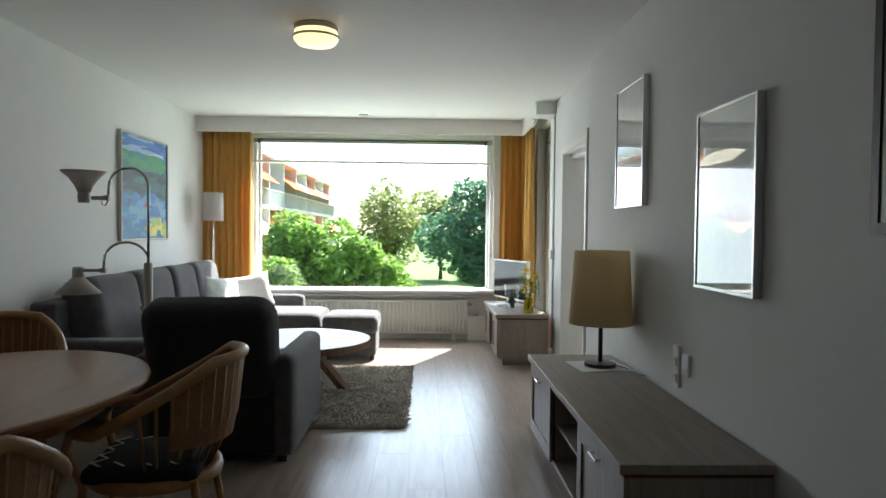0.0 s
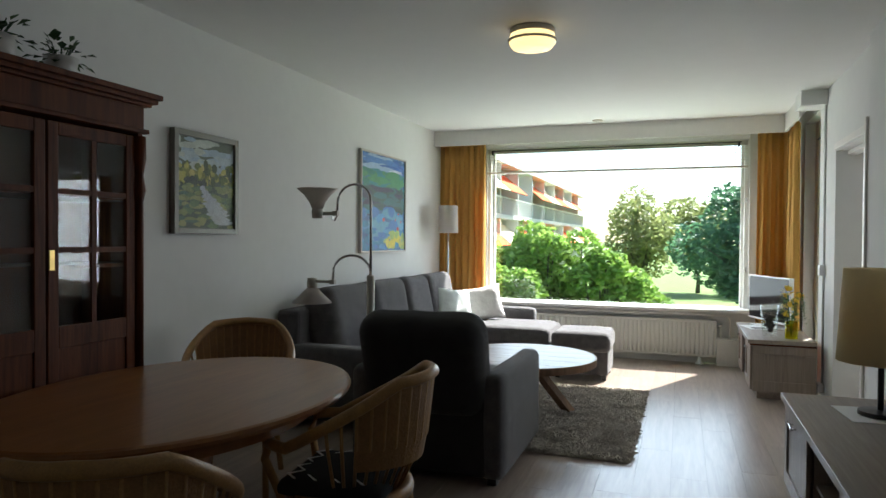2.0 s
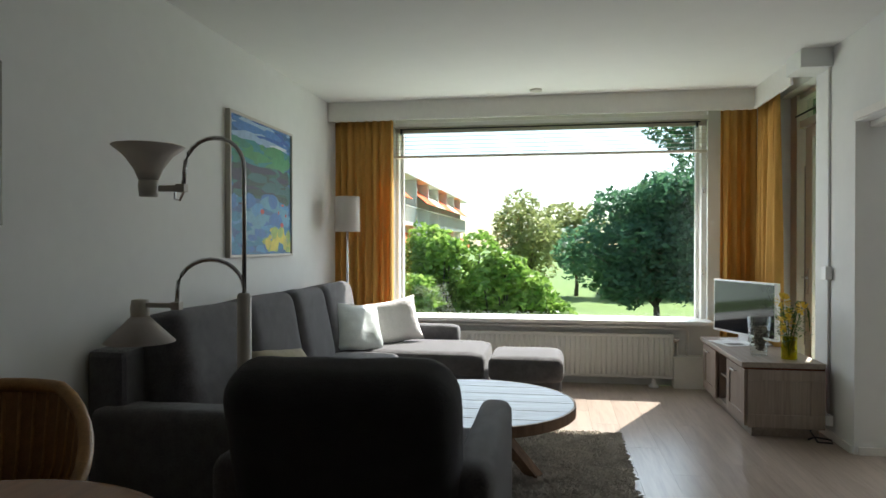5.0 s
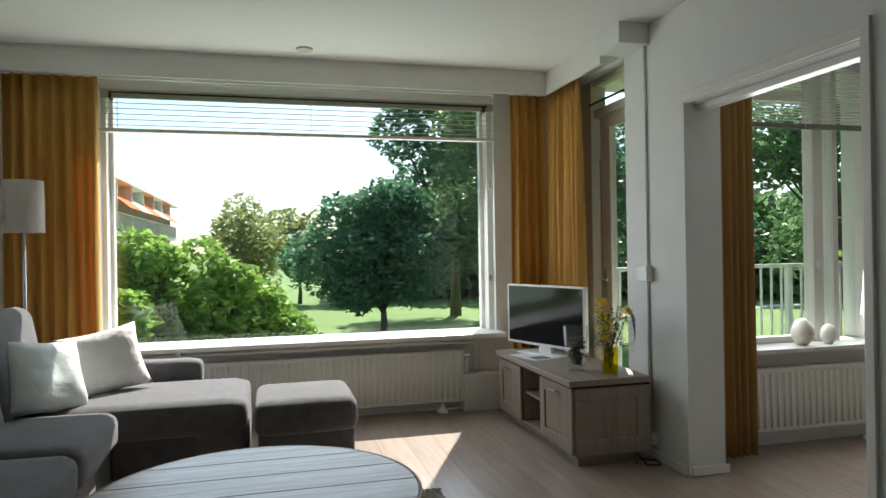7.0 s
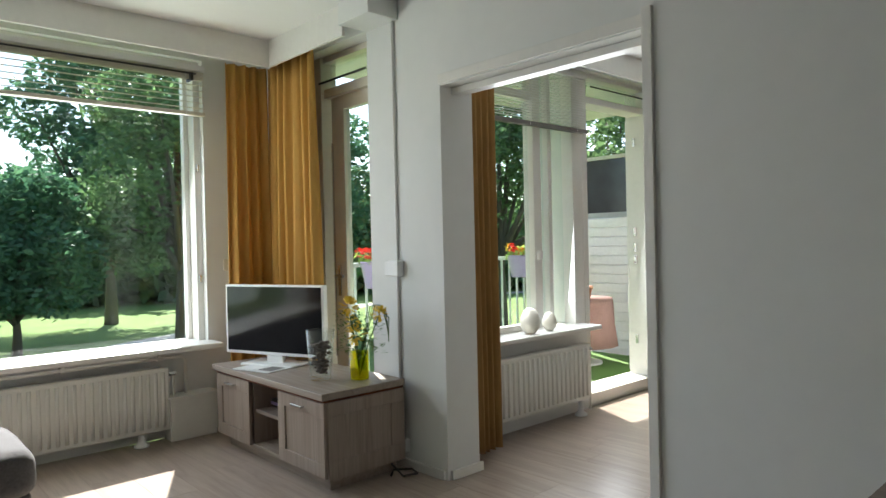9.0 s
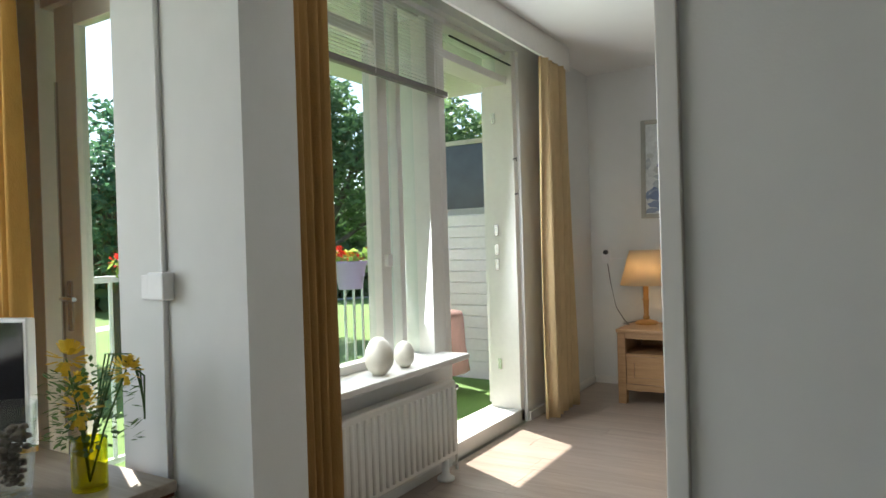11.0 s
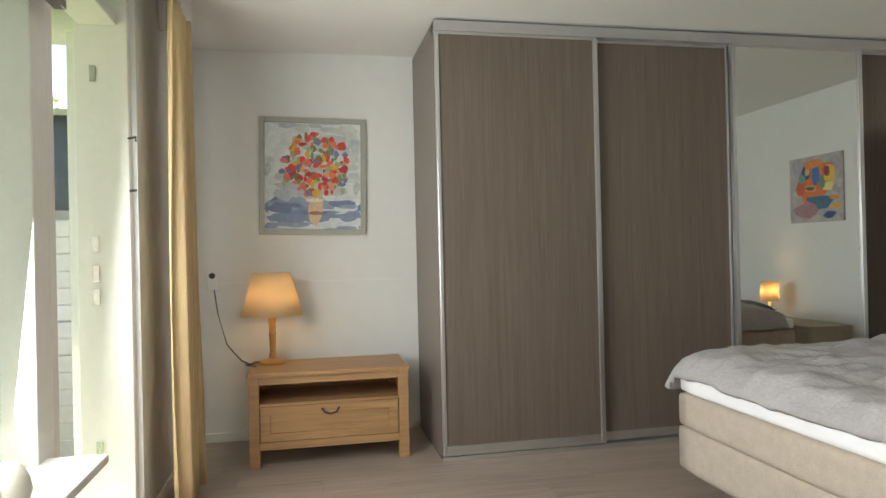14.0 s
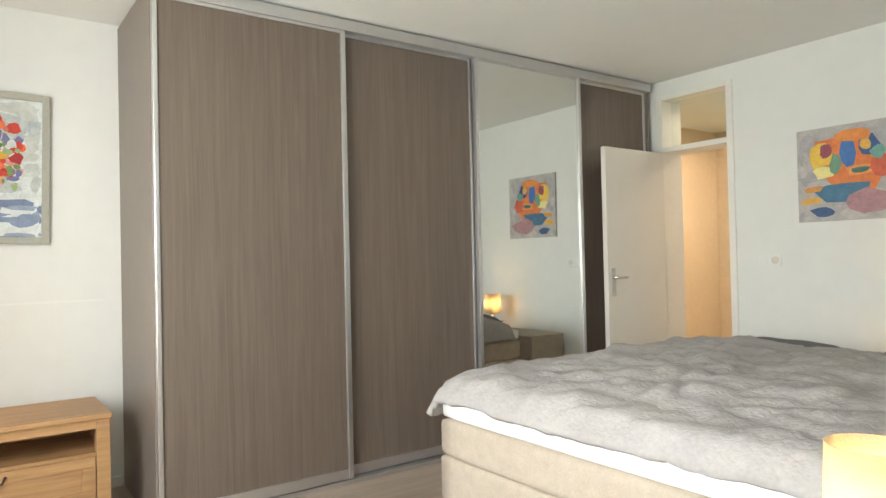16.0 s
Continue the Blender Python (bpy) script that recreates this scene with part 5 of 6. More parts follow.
# ---- bedroom ----
wd = thing("wardrobe", "taupe sliding-door wardrobe with aluminium rails and mirror", "wardrobe", (5.55, 2.5, 0))
part("side_panel", box(0.03, 0.805, 3.685, 3.71, 0, 2.565), M_WSIDE, wd, "plain taupe side panel", bevel=0.002)
part("side_panel", box(0.03, 0.805, 0, 0.02, 0, 2.565), M_WSIDE, wd)
part("top_rail", box(-0.005, 0.09, 0.0, 3.71, 2.505, 2.568), M_ALU, wd, "aluminium top rail", bevel=0.003)
part("bottom_rail", box(0.0, 0.09, 0.0, 3.71, 0, 0.025), M_ALU, wd, bevel=0.003)
part("back_panel", box(0.79, 0.8, 0.02, 3.685, 0.03, 2.56), M_WSIDE, wd)
part("roof_panel", box(0.09, 0.79, 0.02, 3.685, 2.53, 2.56), M_WSIDE, wd)
YS = [3.7, 2.705, 1.77, 0.815, 0.02]
for i, (b, a) in enumerate(zip(YS, YS[1:])):
    xo = 0.0 if i in (0, 2) else 0.045
    fill = M_MIRROR if i == 2 else M_WARD
    d = part("sliding_door", box(xo + 0.012, xo + 0.026, a + 0.018, b - 0.018, 0.085, 2.5), fill, wd, "tall mirror panel" if i == 2 else "")
    part("stile", boxes((xo, xo + 0.035, a - 0.012, a + 0.018, 0.03, 2.505)), M_ALU, d, "aluminium grip stile", bevel=0.004)
    part("stile", boxes((xo, xo + 0.035, b - 0.018, b + 0.006, 0.03, 2.505)), M_ALU, d, "aluminium grip stile", bevel=0.004)
    part("rail", box(xo + 0.004, xo + 0.03, a + 0.018, b - 0.018, 0.03, 0.085), M_ALU, d)
    part("rail", box(xo + 0.006, xo + 0.03, a + 0.018, b - 0.018, 2.49, 2.505), M_ALU, d)

ob = thing("oak_bench_cabinet", "low oak cabinet with open bay and drawer", "cabinet", (5.71, 6.38, 0))
D, W = 0.48, 0.925
part("top", box(-0.015, D, -0.005, W + 0.005, 0.52, 0.545), M_OAK, ob, bevel=0.004)
for x in (0.0, D - 0.06):
    for y in (0.0, W - 0.06):
        part("leg", box(x, x + 0.06, y, y + 0.06, 0, 0.52), M_OAK, ob, bevel=0.004)
part("side_panel", box(0.06, D - 0.06, 0.01, 0.03, 0.12, 0.52), M_OAK, ob)
part("side_panel", box(0.06, D - 0.06, W - 0.03, W - 0.01, 0.12, 0.52), M_OAK, ob)
part("apron", box(0.005, 0.03, 0.06, W - 0.06, 0.475, 0.52), M_OAK, ob, bevel=0.002)
part("bottom_rail", box(0.005, 0.03, 0.06, W - 0.06, 0.1, 0.145), M_OAK, ob, bevel=0.002)
part("shelf", box(0.01, D - 0.02, 0.03, W - 0.03, 0.35, 0.365), M_OAK, ob)
part("floor_panel", box(0.03, D - 0.02, 0.03, W - 0.03, 0.13, 0.145), M_OAK, ob)
part("back_panel", box(D - 0.02, D - 0.01, 0.03, W - 0.03, 0.13, 0.52), M_OAK, ob)
d = part("drawer", boxes((0.002, 0.022, 0.064, W - 0.064, 0.3, 0.348), (0.002, 0.022, 0.064, W - 0.064, 0.149, 0.195), (0.002, 0.022, 0.064, 0.12, 0.195, 0.3), (0.002, 0.022, W - 0.12, W - 0.064, 0.195, 0.3), (0.01, 0.022, 0.12, W - 0.12, 0.195, 0.3)), M_OAK, ob, "framed oak drawer front", bevel=0.002)
part("handle", tube([(0.0, W / 2 - 0.05, 0.325), (-0.02, W / 2 - 0.035, 0.305), (-0.022, W / 2, 0.295), (-0.02, W / 2 + 0.035, 0.305), (0.0, W / 2 + 0.05, 0.325)], 0.005, 6), M_BLACK, d, "dark curved pull")


def shade_lamp(name, label, loc, zb, zt, rb, rt, stem_mat, power, shade_mat):
    t = thing(name, label, "lamp", loc)
    part("base", lathe([(0.001, 0), (0.085, 0), (0.088, 0.012), (0.075, 0.022), (0.03, 0.035), (0.001, 0.035)], 28), stem_mat, t, smooth=True)
    part("stem", lathe([(0.02, 0.03), (0.026, 0.05), (0.018, 0.07), (0.022, zb * 0.6), (0.027, zb * 0.62), (0.02, zb * 0.66), (0.022, zb + 0.02)], 18), stem_mat, t, smooth=True)
    part("shade", lathe([(rb, zb), (rt, zt), (rt - 0.003, zt), (rb - 0.003, zb)], 36), shade_mat, t, "glowing cream cloth shade", smooth=True)
    part("bulb", lathe([(0.001, zb + 0.05), (0.03, zb + 0.08), (0.036, zb + 0.13), (0.03, (zb + zt) / 2 + 0.03), (0.001, (zb + zt) / 2 + 0.05)], 14), glow("bulb_glow", (1.0, 0.72, 0.42), power), t, smooth=True)
    return t


M_BAMBOO = mat("honey_bamboo", (0.48, 0.24, 0.06), 0.4, vary=0.2, scale=20)
lamp2 = shade_lamp("table_lamp", "bamboo table lamp with cream shade, switched on", (6.07, 7.18, 0.545), 0.3, 0.565, 0.19, 0.115, M_BAMBOO, 6, M_NLAMP)
part("cord", tube([(0.0, 0.05, 0.02), (-0.07, 0.16, 0.006), (-0.12, 0.1, 0.004), (0.1, 0.2, 0.01), (0.22, 0.3, 0.1), (0.28, 0.36, 0.3), (0.285, 0.39, 0.52)], 0.004, 6), M_CORD, lamp2, smooth=True)
t = thing("socket", "white socket with black plug on the bedroom wall", "socket")
part("plate", box(6.345, 6.36, 7.535, 7.605, 1.0, 1.12), M_WHITEPL, t, bevel=0.004)
part("plug", lathe([(0.001, 0), (0.02, 0), (0.018, 0.03), (0.001, 0.032)], 14), M_BLACK, t)
t.children[1].matrix_basis = pose(6.345, 7.57, 1.095, 0, -90, 0)
part("cable_duct", box(6.352, 6.36, 6.3, 7.535, 1.035, 1.045), M_WHITEPL, t)

# bed
bd = thing("bed", "boxspring bed with grey patterned duvet over white sheet", "bed", (0, 0, 0))
BX0, BX1, BY0, BY1 = 2.9, 4.66, 3.1, 5.25
part("boxspring", cushion(BX1 - BX0, BY1 - BY0, 0.22, (BX0 + BX1) / 2, (BY0 + BY1) / 2, 0.27, 0.2), M_BEDBASE, bd, smooth=True)
part("topper_base", cushion(BX1 - BX0, BY1 - BY0, 0.18, (BX0 + BX1) / 2, (BY0 + BY1) / 2, 0.45, 0.3), M_BEDBASE, bd, smooth=True)
part("mattress", cushion(BX1 - BX0 - 0.02, BY1 - BY0 - 0.02, 0.1, (BX0 + BX1) / 2, (BY0 + BY1) / 2, 0.575, 0.4), M_SHEET, bd, "white fitted sheet", smooth=True)
for x in (3.05, 4.5):
    for y in (3.25, 4.98):
        part("leg", lathe([(0.025, 0), (0.03, 0.03), (0.022, 0.05), (0.03, 0.16)], 12, x, y), M_BLACK, bd, "black castor leg")
bm = bmesh.new()
nu, nv = 110, 96
X0, X1, Y0, Y1 = 2.84, 4.88, 3.2, 5.34
grid = []
for j in range(nv + 1):
    row = []
    for i in range(nu + 1):
        x = X0 + (X1 - X0) * i / nu
        y = Y0 + (Y1 - Y0) * j / nv
        ex = max(0.0, x - 4.62)
        ey = max(0.0, y - 5.22)
        over = max(ex, ey)
        puff = 0.085 * (1 - math.exp(-6 * max(0.0, min(X1 - x, x - X0, y - Y0, Y1 - y))))
        z = 0.655 + puff - 0.3 * over - 0.6 * over * over
        w = noise.noise(Vector((x * 3.1, y * 3.1, 0.2))) * 0.035 + abs(noise.noise(Vector((x * 7 + y * 3, y * 6 - x * 4, 1.7)))) * 0.035 + abs(noise.noise(Vector((x * 15 - y * 5, y * 13 + x * 7, 4.7)))) * 0.016
        z += w * min(1.0, 4 * puff / 0.085 * 0.3 + 0.5)
        sway = 0.03 * noise.noise(Vector((x * 4, y * 4, 8)))
        px = x - (0.7 * ex if ex else 0) + sway * 0.5
        py = y - (0.45 * (y - 5.22) if y > 5.22 else 0) + sway * (1.0 if ey else 0.2)
        row.append(bm.verts.new((px, py, z)))
    grid.append(row)
for a, b in zip(grid, grid[1:]):
    for i in range(nu):
        bm.faces.new((a[i], a[i + 1], b[i + 1], b[i]))
bmesh.ops.recalc_face_normals(bm, faces=bm.faces)
du = tagged(part("duvet", bm, M_DUVET, None, smooth=True), "crumpled grey patterned duvet spread over the bed", "duvet")
md = du.modifiers.new("thick", "SOLIDIFY")
md.thickness, md.offset = 0.03, -1
throw_pillow("dark grey bed pillow leaning on the headboard", M_PILLOWD, pose(3.4, 3.36, 0.64, -80, 0, 180), 0.65, 0.45, 0.17, 8)
throw_pillow("dark grey bed pillow leaning on the headboard", M_PILLOWD, pose(4.15, 3.36, 0.64, -80, 0, 180), 0.65, 0.45, 0.17, 9)
for k, (nx, ny, ang, lx, ly) in enumerate(((2.5, 5.36, 0, 2.79, 5.58), (4.5, 2.44, 90, 3.75, 2.65))):
    wide = 0.44 if k == 0 else 0.95
    ns = thing("nightstand", ("cream bedside chest beside the bed", "long low cream chest behind the bed")[k], "nightstand", (nx, ny, 0), ang, group="cream chests round the bed")
    part("body", box(0, 0.4, 0, wide, 0.06, 0.5), M_BEDBASE, ns, bevel=0.004)
    part("top", box(-0.0, 0.415, -0.01, wide + 0.01, 0.5, 0.52), M_BEDBASE, ns, bevel=0.003)
    for z in (0.08, 0.29):
        d = part("drawer", box(0.4, 0.415, 0.01, wide - 0.01, z, z + 0.19), M_BEDBASE, ns, bevel=0.003)
        part("knob", lathe([(0.012, 0), (0.012, 0.02), (0.001, 0.022)], 10), M_STEEL, d).matrix_basis = pose(0.415, wide / 2, z + 0.1, 0, 90, 0)
    part("plinth", box(0.02, 0.38, 0.02, wide - 0.02, 0, 0.06), M_BLACK, ns)
    shade_lamp("bedside_lamp", "small bedside lamp with cream drum shade, lit", (lx, ly, 0.52), 0.16, 0.345, 0.085, 0.08, M_STEEL, 8, M_NLAMP)

# bathroom door, frame and the shower room behind
w = thing("door_3", "white frame with glazed transom and open door", "door", kind="structure")
for b in [(4.9, 4.95, 2.2, 2.445, 0, 2.47), (5.49, 5.54, 2.2, 2.445, 0, 2.47), (4.95, 5.49, 2.2, 2.445, 2.02, 2.06), (4.95, 5.49, 2.2, 2.445, 2.43, 2.47)]:
    part("door_frame", box(*b), M_TRIM, w, bevel=0.004)
p = part("pane", box(4.95, 5.49, 2.32, 2.326, 2.06, 2.43), M_WGLASS, w)
leaf = part("leaf", box(-0.02, 0.02, 0, 0.7, 0.01, 2.015), mat("white_door_paint", (0.72, 0.69, 0.64), 0.45, vary=0.02), w, bevel=0.003)
leaf.matrix_basis = pose(5.5, 2.455, 0, 0, 0, 1)
for s in (-1, 1):
    part("handle", tube([(s * 0.02, 0.64, 1.06), (s * 0.055, 0.64, 1.06), (s * 0.06, 0.53, 1.06)], 0.009, 8), M_STEEL, leaf, "steel lever handle")
    part("handle_plate", box(min(s * 0.02, s * 0.026), max(s * 0.02, s * 0.026), 0.62, 0.66, 0.93, 1.13), M_STEEL, leaf)
structure("bathroom_floor", box(3.9, 6.3, 0.4, 2.2, -0.05, 0.0), M_TILE, "beige tiled shower room floor", "floor")
structure("ceiling_bathroom", box(3.9, 6.3, 0.4, 2.2, 2.5, 2.6), M_CEIL, "white shower room ceiling with spotlights", "ceiling")
bw = structure("wall_bathroom", boxes((3.8, 6.4, 0.3, 0.4, 0, 2.6), (3.8, 3.9, 0.4, 2.2, 0, 2.6), (6.3, 6.4, 0.4, 2.2, 0, 2.6), (3.9, 6.3, 2.18, 2.199, 2.48, 2.6)), M_TILE, "beige tiled shower room wall")
for x, y in ((5.05, 1.2), (5.45, 1.35)):
    t = thing("spotlight", "small recessed ceiling spotlight, lit", "lamp", (x, y, 2.5), group="spotlights in the shower room")
    part("rim", lathe([(0.045, -0.006), (0.05, 0.0), (0.04, -0.002)], 20), M_STEEL, t)
    part("lens", lathe([(0.001, -0.004), (0.042, -0.004)], 20), glow("spot_glow", (1.0, 0.85, 0.65), 3), t)
sd = bpy.data.lights.new("shower_spots", "AREA")
sd.size, sd.energy, sd.color = 0.5, 4.5, (1.0, 0.86, 0.68)
new("shower_spots", sd).matrix_world = look((5.2, 1.25, 2.48), (5.2, 1.26, 0))
t = thing("shower_set", "chrome shower rail with hand shower and mixer tap", "shower")
part("slide_bar", tube([(5.55, 0.46, 1.1), (5.55, 0.46, 2.05)], 0.01, 8), M_STEEL, t)
part("hand_shower", tube([(5.55, 0.47, 1.85), (5.5, 0.55, 1.9), (5.42, 0.62, 1.88)], 0.014, 8), M_STEEL, t)
part("mixer", tube([(5.28, 0.46, 1.1), (5.6, 0.46, 1.1)], 0.022, 10), M_STEEL, t)
part("hose", tube([(5.42, 0.47, 1.08), (5.4, 0.5, 0.7), (5.5, 0.5, 0.6), (5.58, 0.48, 1.0), (5.55, 0.5, 1.8)], 0.006, 6), M_STEEL, t, smooth=True)
t = thing("grab_bar", "slanted chrome grab bar on the tiled wall", "grab bar")
part("bar", tube([(5.6, 0.45, 1.36), (5.6, 0.48, 1.36), (5.3, 0.48, 1.62), (5.3, 0.45, 1.62)], 0.014, 8), M_STEEL, t)
t = thing("grab_bar", "upright chrome grab bar on the tiled wall", "grab bar")
part("bar", tube([(4.95, 0.42, 0.85), (4.95, 0.48, 0.85), (4.95, 0.48, 1.2), (4.95, 0.42, 1.2)], 0.014, 8), M_STEEL, t)
t = thing("shower_curtain", "pale shower curtain hanging beside the doorway", "curtain")
o = part("cloth", curtain_sheet((4.62, 1.5), (4.9, 1.55), 0.1, 2.0, 6, 0.03, 2), M_SHEET, t, smooth=True)
t = thing("socket", "double white socket and switch on the bedroom wall", "socket")
part("plate", box(4.58, 4.74, 2.43, 2.443, 1.125, 1.205), M_WHITEPL, t, bevel=0.004)
part("socket_cup", lathe([(0.026, 0), (0.026, 0.004), (0.02, 0.001), (0.001, 0.001)], 18), M_CREAM, t).matrix_basis = pose(4.62, 2.443, 1.165, -90, 0, 0)
part("rocker", box(4.675, 4.725, 2.443, 2.449, 1.14, 1.19), M_WHITEPL, t, bevel=0.002)

# ---- balcony ----
structure("balcony_floor", box(2.48, 6.5, 7.95, 9.35, -0.2, 0.0), M_CONC, "grey concrete balcony slab", "floor")
structure("balcony_roof", box(2.48, 6.5, 7.95, 9.45, 2.62, 2.82), M_CONC, "pale concrete slab above the balcony", "roof")
t = thing("turf_mat", "green artificial turf on the balcony floor", "mat", (0, 0, 0))
part("turf", box(2.6, 6.0, 8.0, 9.1, 0.0, 0.02), M_TURF, t)
bs = structure("wall_balcony_end", box(6.1, 6.3, 7.95, 9.35, 0, 1.46), M_WBRICK, "white painted balcony end screen with ribbed boards")
for k in range(14):
    part("board", box(6.085, 6.098, 7.96, 9.34, 0.06 + 0.1 * k, 0.152 + 0.1 * k), M_WBRICK, bs, bevel=0.003)
w = thing("window_3", "dark glazed panel on top of the balcony end screen", "window", kind="structure")
part("pane", box(6.19, 6.2, 8.0, 9.3, 1.52, 2.1), M_DKWIN, w)
for b in [(6.17, 6.22, 7.95, 8.0, 1.46, 2.14), (6.17, 6.22, 9.3, 9.35, 1.46, 2.14), (6.17, 6.22, 8.0, 9.3, 1.46, 1.52), (6.17, 6.22, 8.0, 9.3, 2.1, 2.14), (6.175, 6.215, 8.5, 8.54, 1.52, 2.1)]:
    part("window_frame", box(*b), M_CONC, w, bevel=0.003)
rl = thing("balcony_railing", "pale painted steel balcony railing with upright bars", "railing")
part("handrail", box(2.5, 6.1, 9.2, 9.25, 1.05, 1.085), M_RAILM, rl, bevel=0.004)
part("bottom_rail", box(2.5, 6.1, 9.21, 9.24, 0.08, 0.11), M_RAILM, rl)
me = None
for i in range(33):
    if me is None:
        o = part("bar", box(-0.008, 0.008, -0.008, 0.008, 0.11, 1.05), M_RAILM, rl)
        me = o.data
    else:
        o = new("bar", me)
        o.parent = rl
    o.location = (2.58 + 0.108 * i, 9.225, 0)
for x in (3.3, 4.6, 5.9):
    part("post", box(x - 0.025, x + 0.025, 9.2, 9.25, 0.0, 1.06), M_RAILM, rl, bevel=0.003)
for k, (x, yy) in enumerate(((3.15, 9.12), (4.9, 9.12), (5.35, 9.12))):
    t = thing("flower_box", "lilac planter of red and yellow flowers on railing", "planter", (x, yy, 0.88), group="planters on the railing")
    part("planter", lathe([(0.001, 0), (0.09, 0), (0.13, 0.2), (0.14, 0.2), (0.14, 0.215), (0.12, 0.215), (0.11, 0.19), (0.001, 0.19)], 24), M_LILAC, t, smooth=True)
    part("hook", tube([(0.05, 0.1, 0.1), (0.05, 0.12, 0.215), (0.05, 0.15, 0.21)], 0.006, 6), M_BLACK, t)
    rg = random.Random(k)
    for q in range(9):
        bm = bmesh.new()
        flower_head(bm, (rg.uniform(-0.13, 0.13), rg.uniform(-0.08, 0.1), rg.uniform(0.23, 0.3)), 0.045, rg, 26)
        part("bloom", bm, M_RPETAL if q % 3 else M_YPETAL, t)
    bm = bmesh.new()
    for q in range(80):
        c = Vector((rg.uniform(-0.15, 0.15), rg.uniform(-0.1, 0.1), rg.uniform(0.19, 0.27)))
        v1, v2 = Vector((rg.gauss(0, 0.03), rg.gauss(0, 0.03), rg.gauss(0, 0.02))), Vector((rg.gauss(0, 0.02), rg.gauss(0, 0.02), rg.gauss(0, 0.03)))
        bm.faces.new([bm.verts.new(c), bm.verts.new(c + v1), bm.verts.new(c + v1 + v2), bm.verts.new(c + v2)])
    part("foliage", bm, M_LEAFB, t)
t = thing("balcony_table", "small balcony table under a mauve cloth", "table", (5.35, 8.75, 0))
part("tablecloth", lathe([(0.36, 0.2), (0.33, 0.4), (0.32, 0.62), (0.31, 0.66), (0.001, 0.665)], 16), M_MAUVE, t, smooth=True)
part("leg", lathe([(0.04, 0.02), (0.04, 0.64)], 12), M_WHITEPL, t)
part("foot", lathe([(0.2, 0.02), (0.2, 0.04), (0.04, 0.07)], 20), M_WHITEPL, t)
t = thing("flower_pot", "small terracotta pot on the balcony table", "pot", (5.25, 8.65, 0.665))
part("pot", lathe([(0.001, 0), (0.07, 0), (0.09, 0.09), (0.1, 0.09), (0.1, 0.12), (0.085, 0.12), (0.08, 0.1), (0.001, 0.1)], 24), M_TERRA, t, smooth=True)
t = thing("plastic_chair", "white plastic garden chair on the balcony", "chair", (3.2, 8.75, 0.02), 150)
part("seat", box(-0.22, 0.22, -0.22, 0.22, 0.4, 0.43), M_WHITEPL, t, bevel=0.012)
part("backrest", lathe([(0.24, 0.42), (0.25, 0.6), (0.2, 0.82), (0.18, 0.82), (0.22, 0.6), (0.22, 0.42)], 24), M_WHITEPL, t, smooth=True)
for x in (-0.19, 0.19):
    for y in (-0.19, 0.19):
        part("leg", box(x - 0.02, x + 0.02, y - 0.02, y + 0.02, 0, 0.4), M_WHITEPL, t, bevel=0.004)

# ---- outdoors ----
GZ = -3.0
structure("ground", box(-400, 400, 9.8, 900, GZ - 0.3, GZ), M_GRASS, "sunlit lawn of the park", "ground")
bm = bmesh.new()
prev = None
for k in range(24):
    f = k / 23
    x, y = 6 + 40 * f, 33 + 12 * math.sin(f * 2.2) - 4 * f
    cur = (bm.verts.new((x, y, GZ + 0.02)), bm.verts.new((x, y + 2.0, GZ + 0.02)))
    if prev:
        bm.faces.new((prev[0], cur[0], cur[1], prev[1]))
    prev = cur
structure("path", bm, M_PATH, "pale footpath winding over the lawn", "path")


def tree(name, label, loc, height, trunk_h, blobs, leaf_mat, n, size, seed, trunk_r=0.18, category="tree"):
    """Trunk with limbs and a crown of many single leaf clumps gathered in uneven masses."""
    rg = random.Random(seed)
    t = thing(name, label, category, (loc[0], loc[1], GZ))
    bm = bmesh.new()
    add_tube(bm, [(0, 0, -0.1), (0.05, 0.03, trunk_h * 0.5), (0, 0, trunk_h), (0.05, 0, height * 0.75)], trunk_r, 9, trunk_r * 0.25)
    for cx, cy, cz, r in blobs:
        add_tube(bm, [(0, 0, trunk_h * rg.uniform(0.7, 1.1)), (cx * 0.5, cy * 0.5, (trunk_h + cz) * 0.5), (cx, cy, cz)], trunk_r * 0.45, 6, 0.02)
    part("trunk", bm, M_BARK, t, smooth=True)
    vs, fs = [], []
    tot = sum(r * r for *_, r in blobs)
    for cx, cy, cz, r in blobs:
        for k in range(int(n * r * r / tot)):
            d = Vector((rg.gauss(0, 1), rg.gauss(0, 1), rg.gauss(0.1, 1))).normalized()
            q = noise.noise(d * 2.2 + Vector((cx, cy, cz)))
            rad = r * (rg.uniform(0.55, 1.0) ** 0.5) * (1 + 0.35 * q)
            c = Vector((cx, cy, cz)) + Vector((d.x * rad, d.y * rad, d.z * rad * 0.85))
            a = Vector((rg.gauss(0, 1), rg.gauss(0, 1), rg.gauss(0, 0.5))).normalized() * size * rg.uniform(0.6, 1.4)
            b = a.cross(Vector((rg.gauss(0, 1), rg.gauss(0, 1), rg.gauss(0, 1)))).normalized() * size * rg.uniform(0.25, 0.5)
            i0 = len(vs)
            vs += [c - a * 0.5, c + b * 0.6, c + a * 0.5, c - b * 0.6]
            fs.append((i0, i0 + 1, i0 + 2, i0 + 3))
    me = bpy.data.meshes.new("crown")
    me.from_pydata([tuple(v) for v in vs], [], fs)
    me.materials.append(leaf_mat)
    o = new("crown", me)
    o.parent = t
    return t


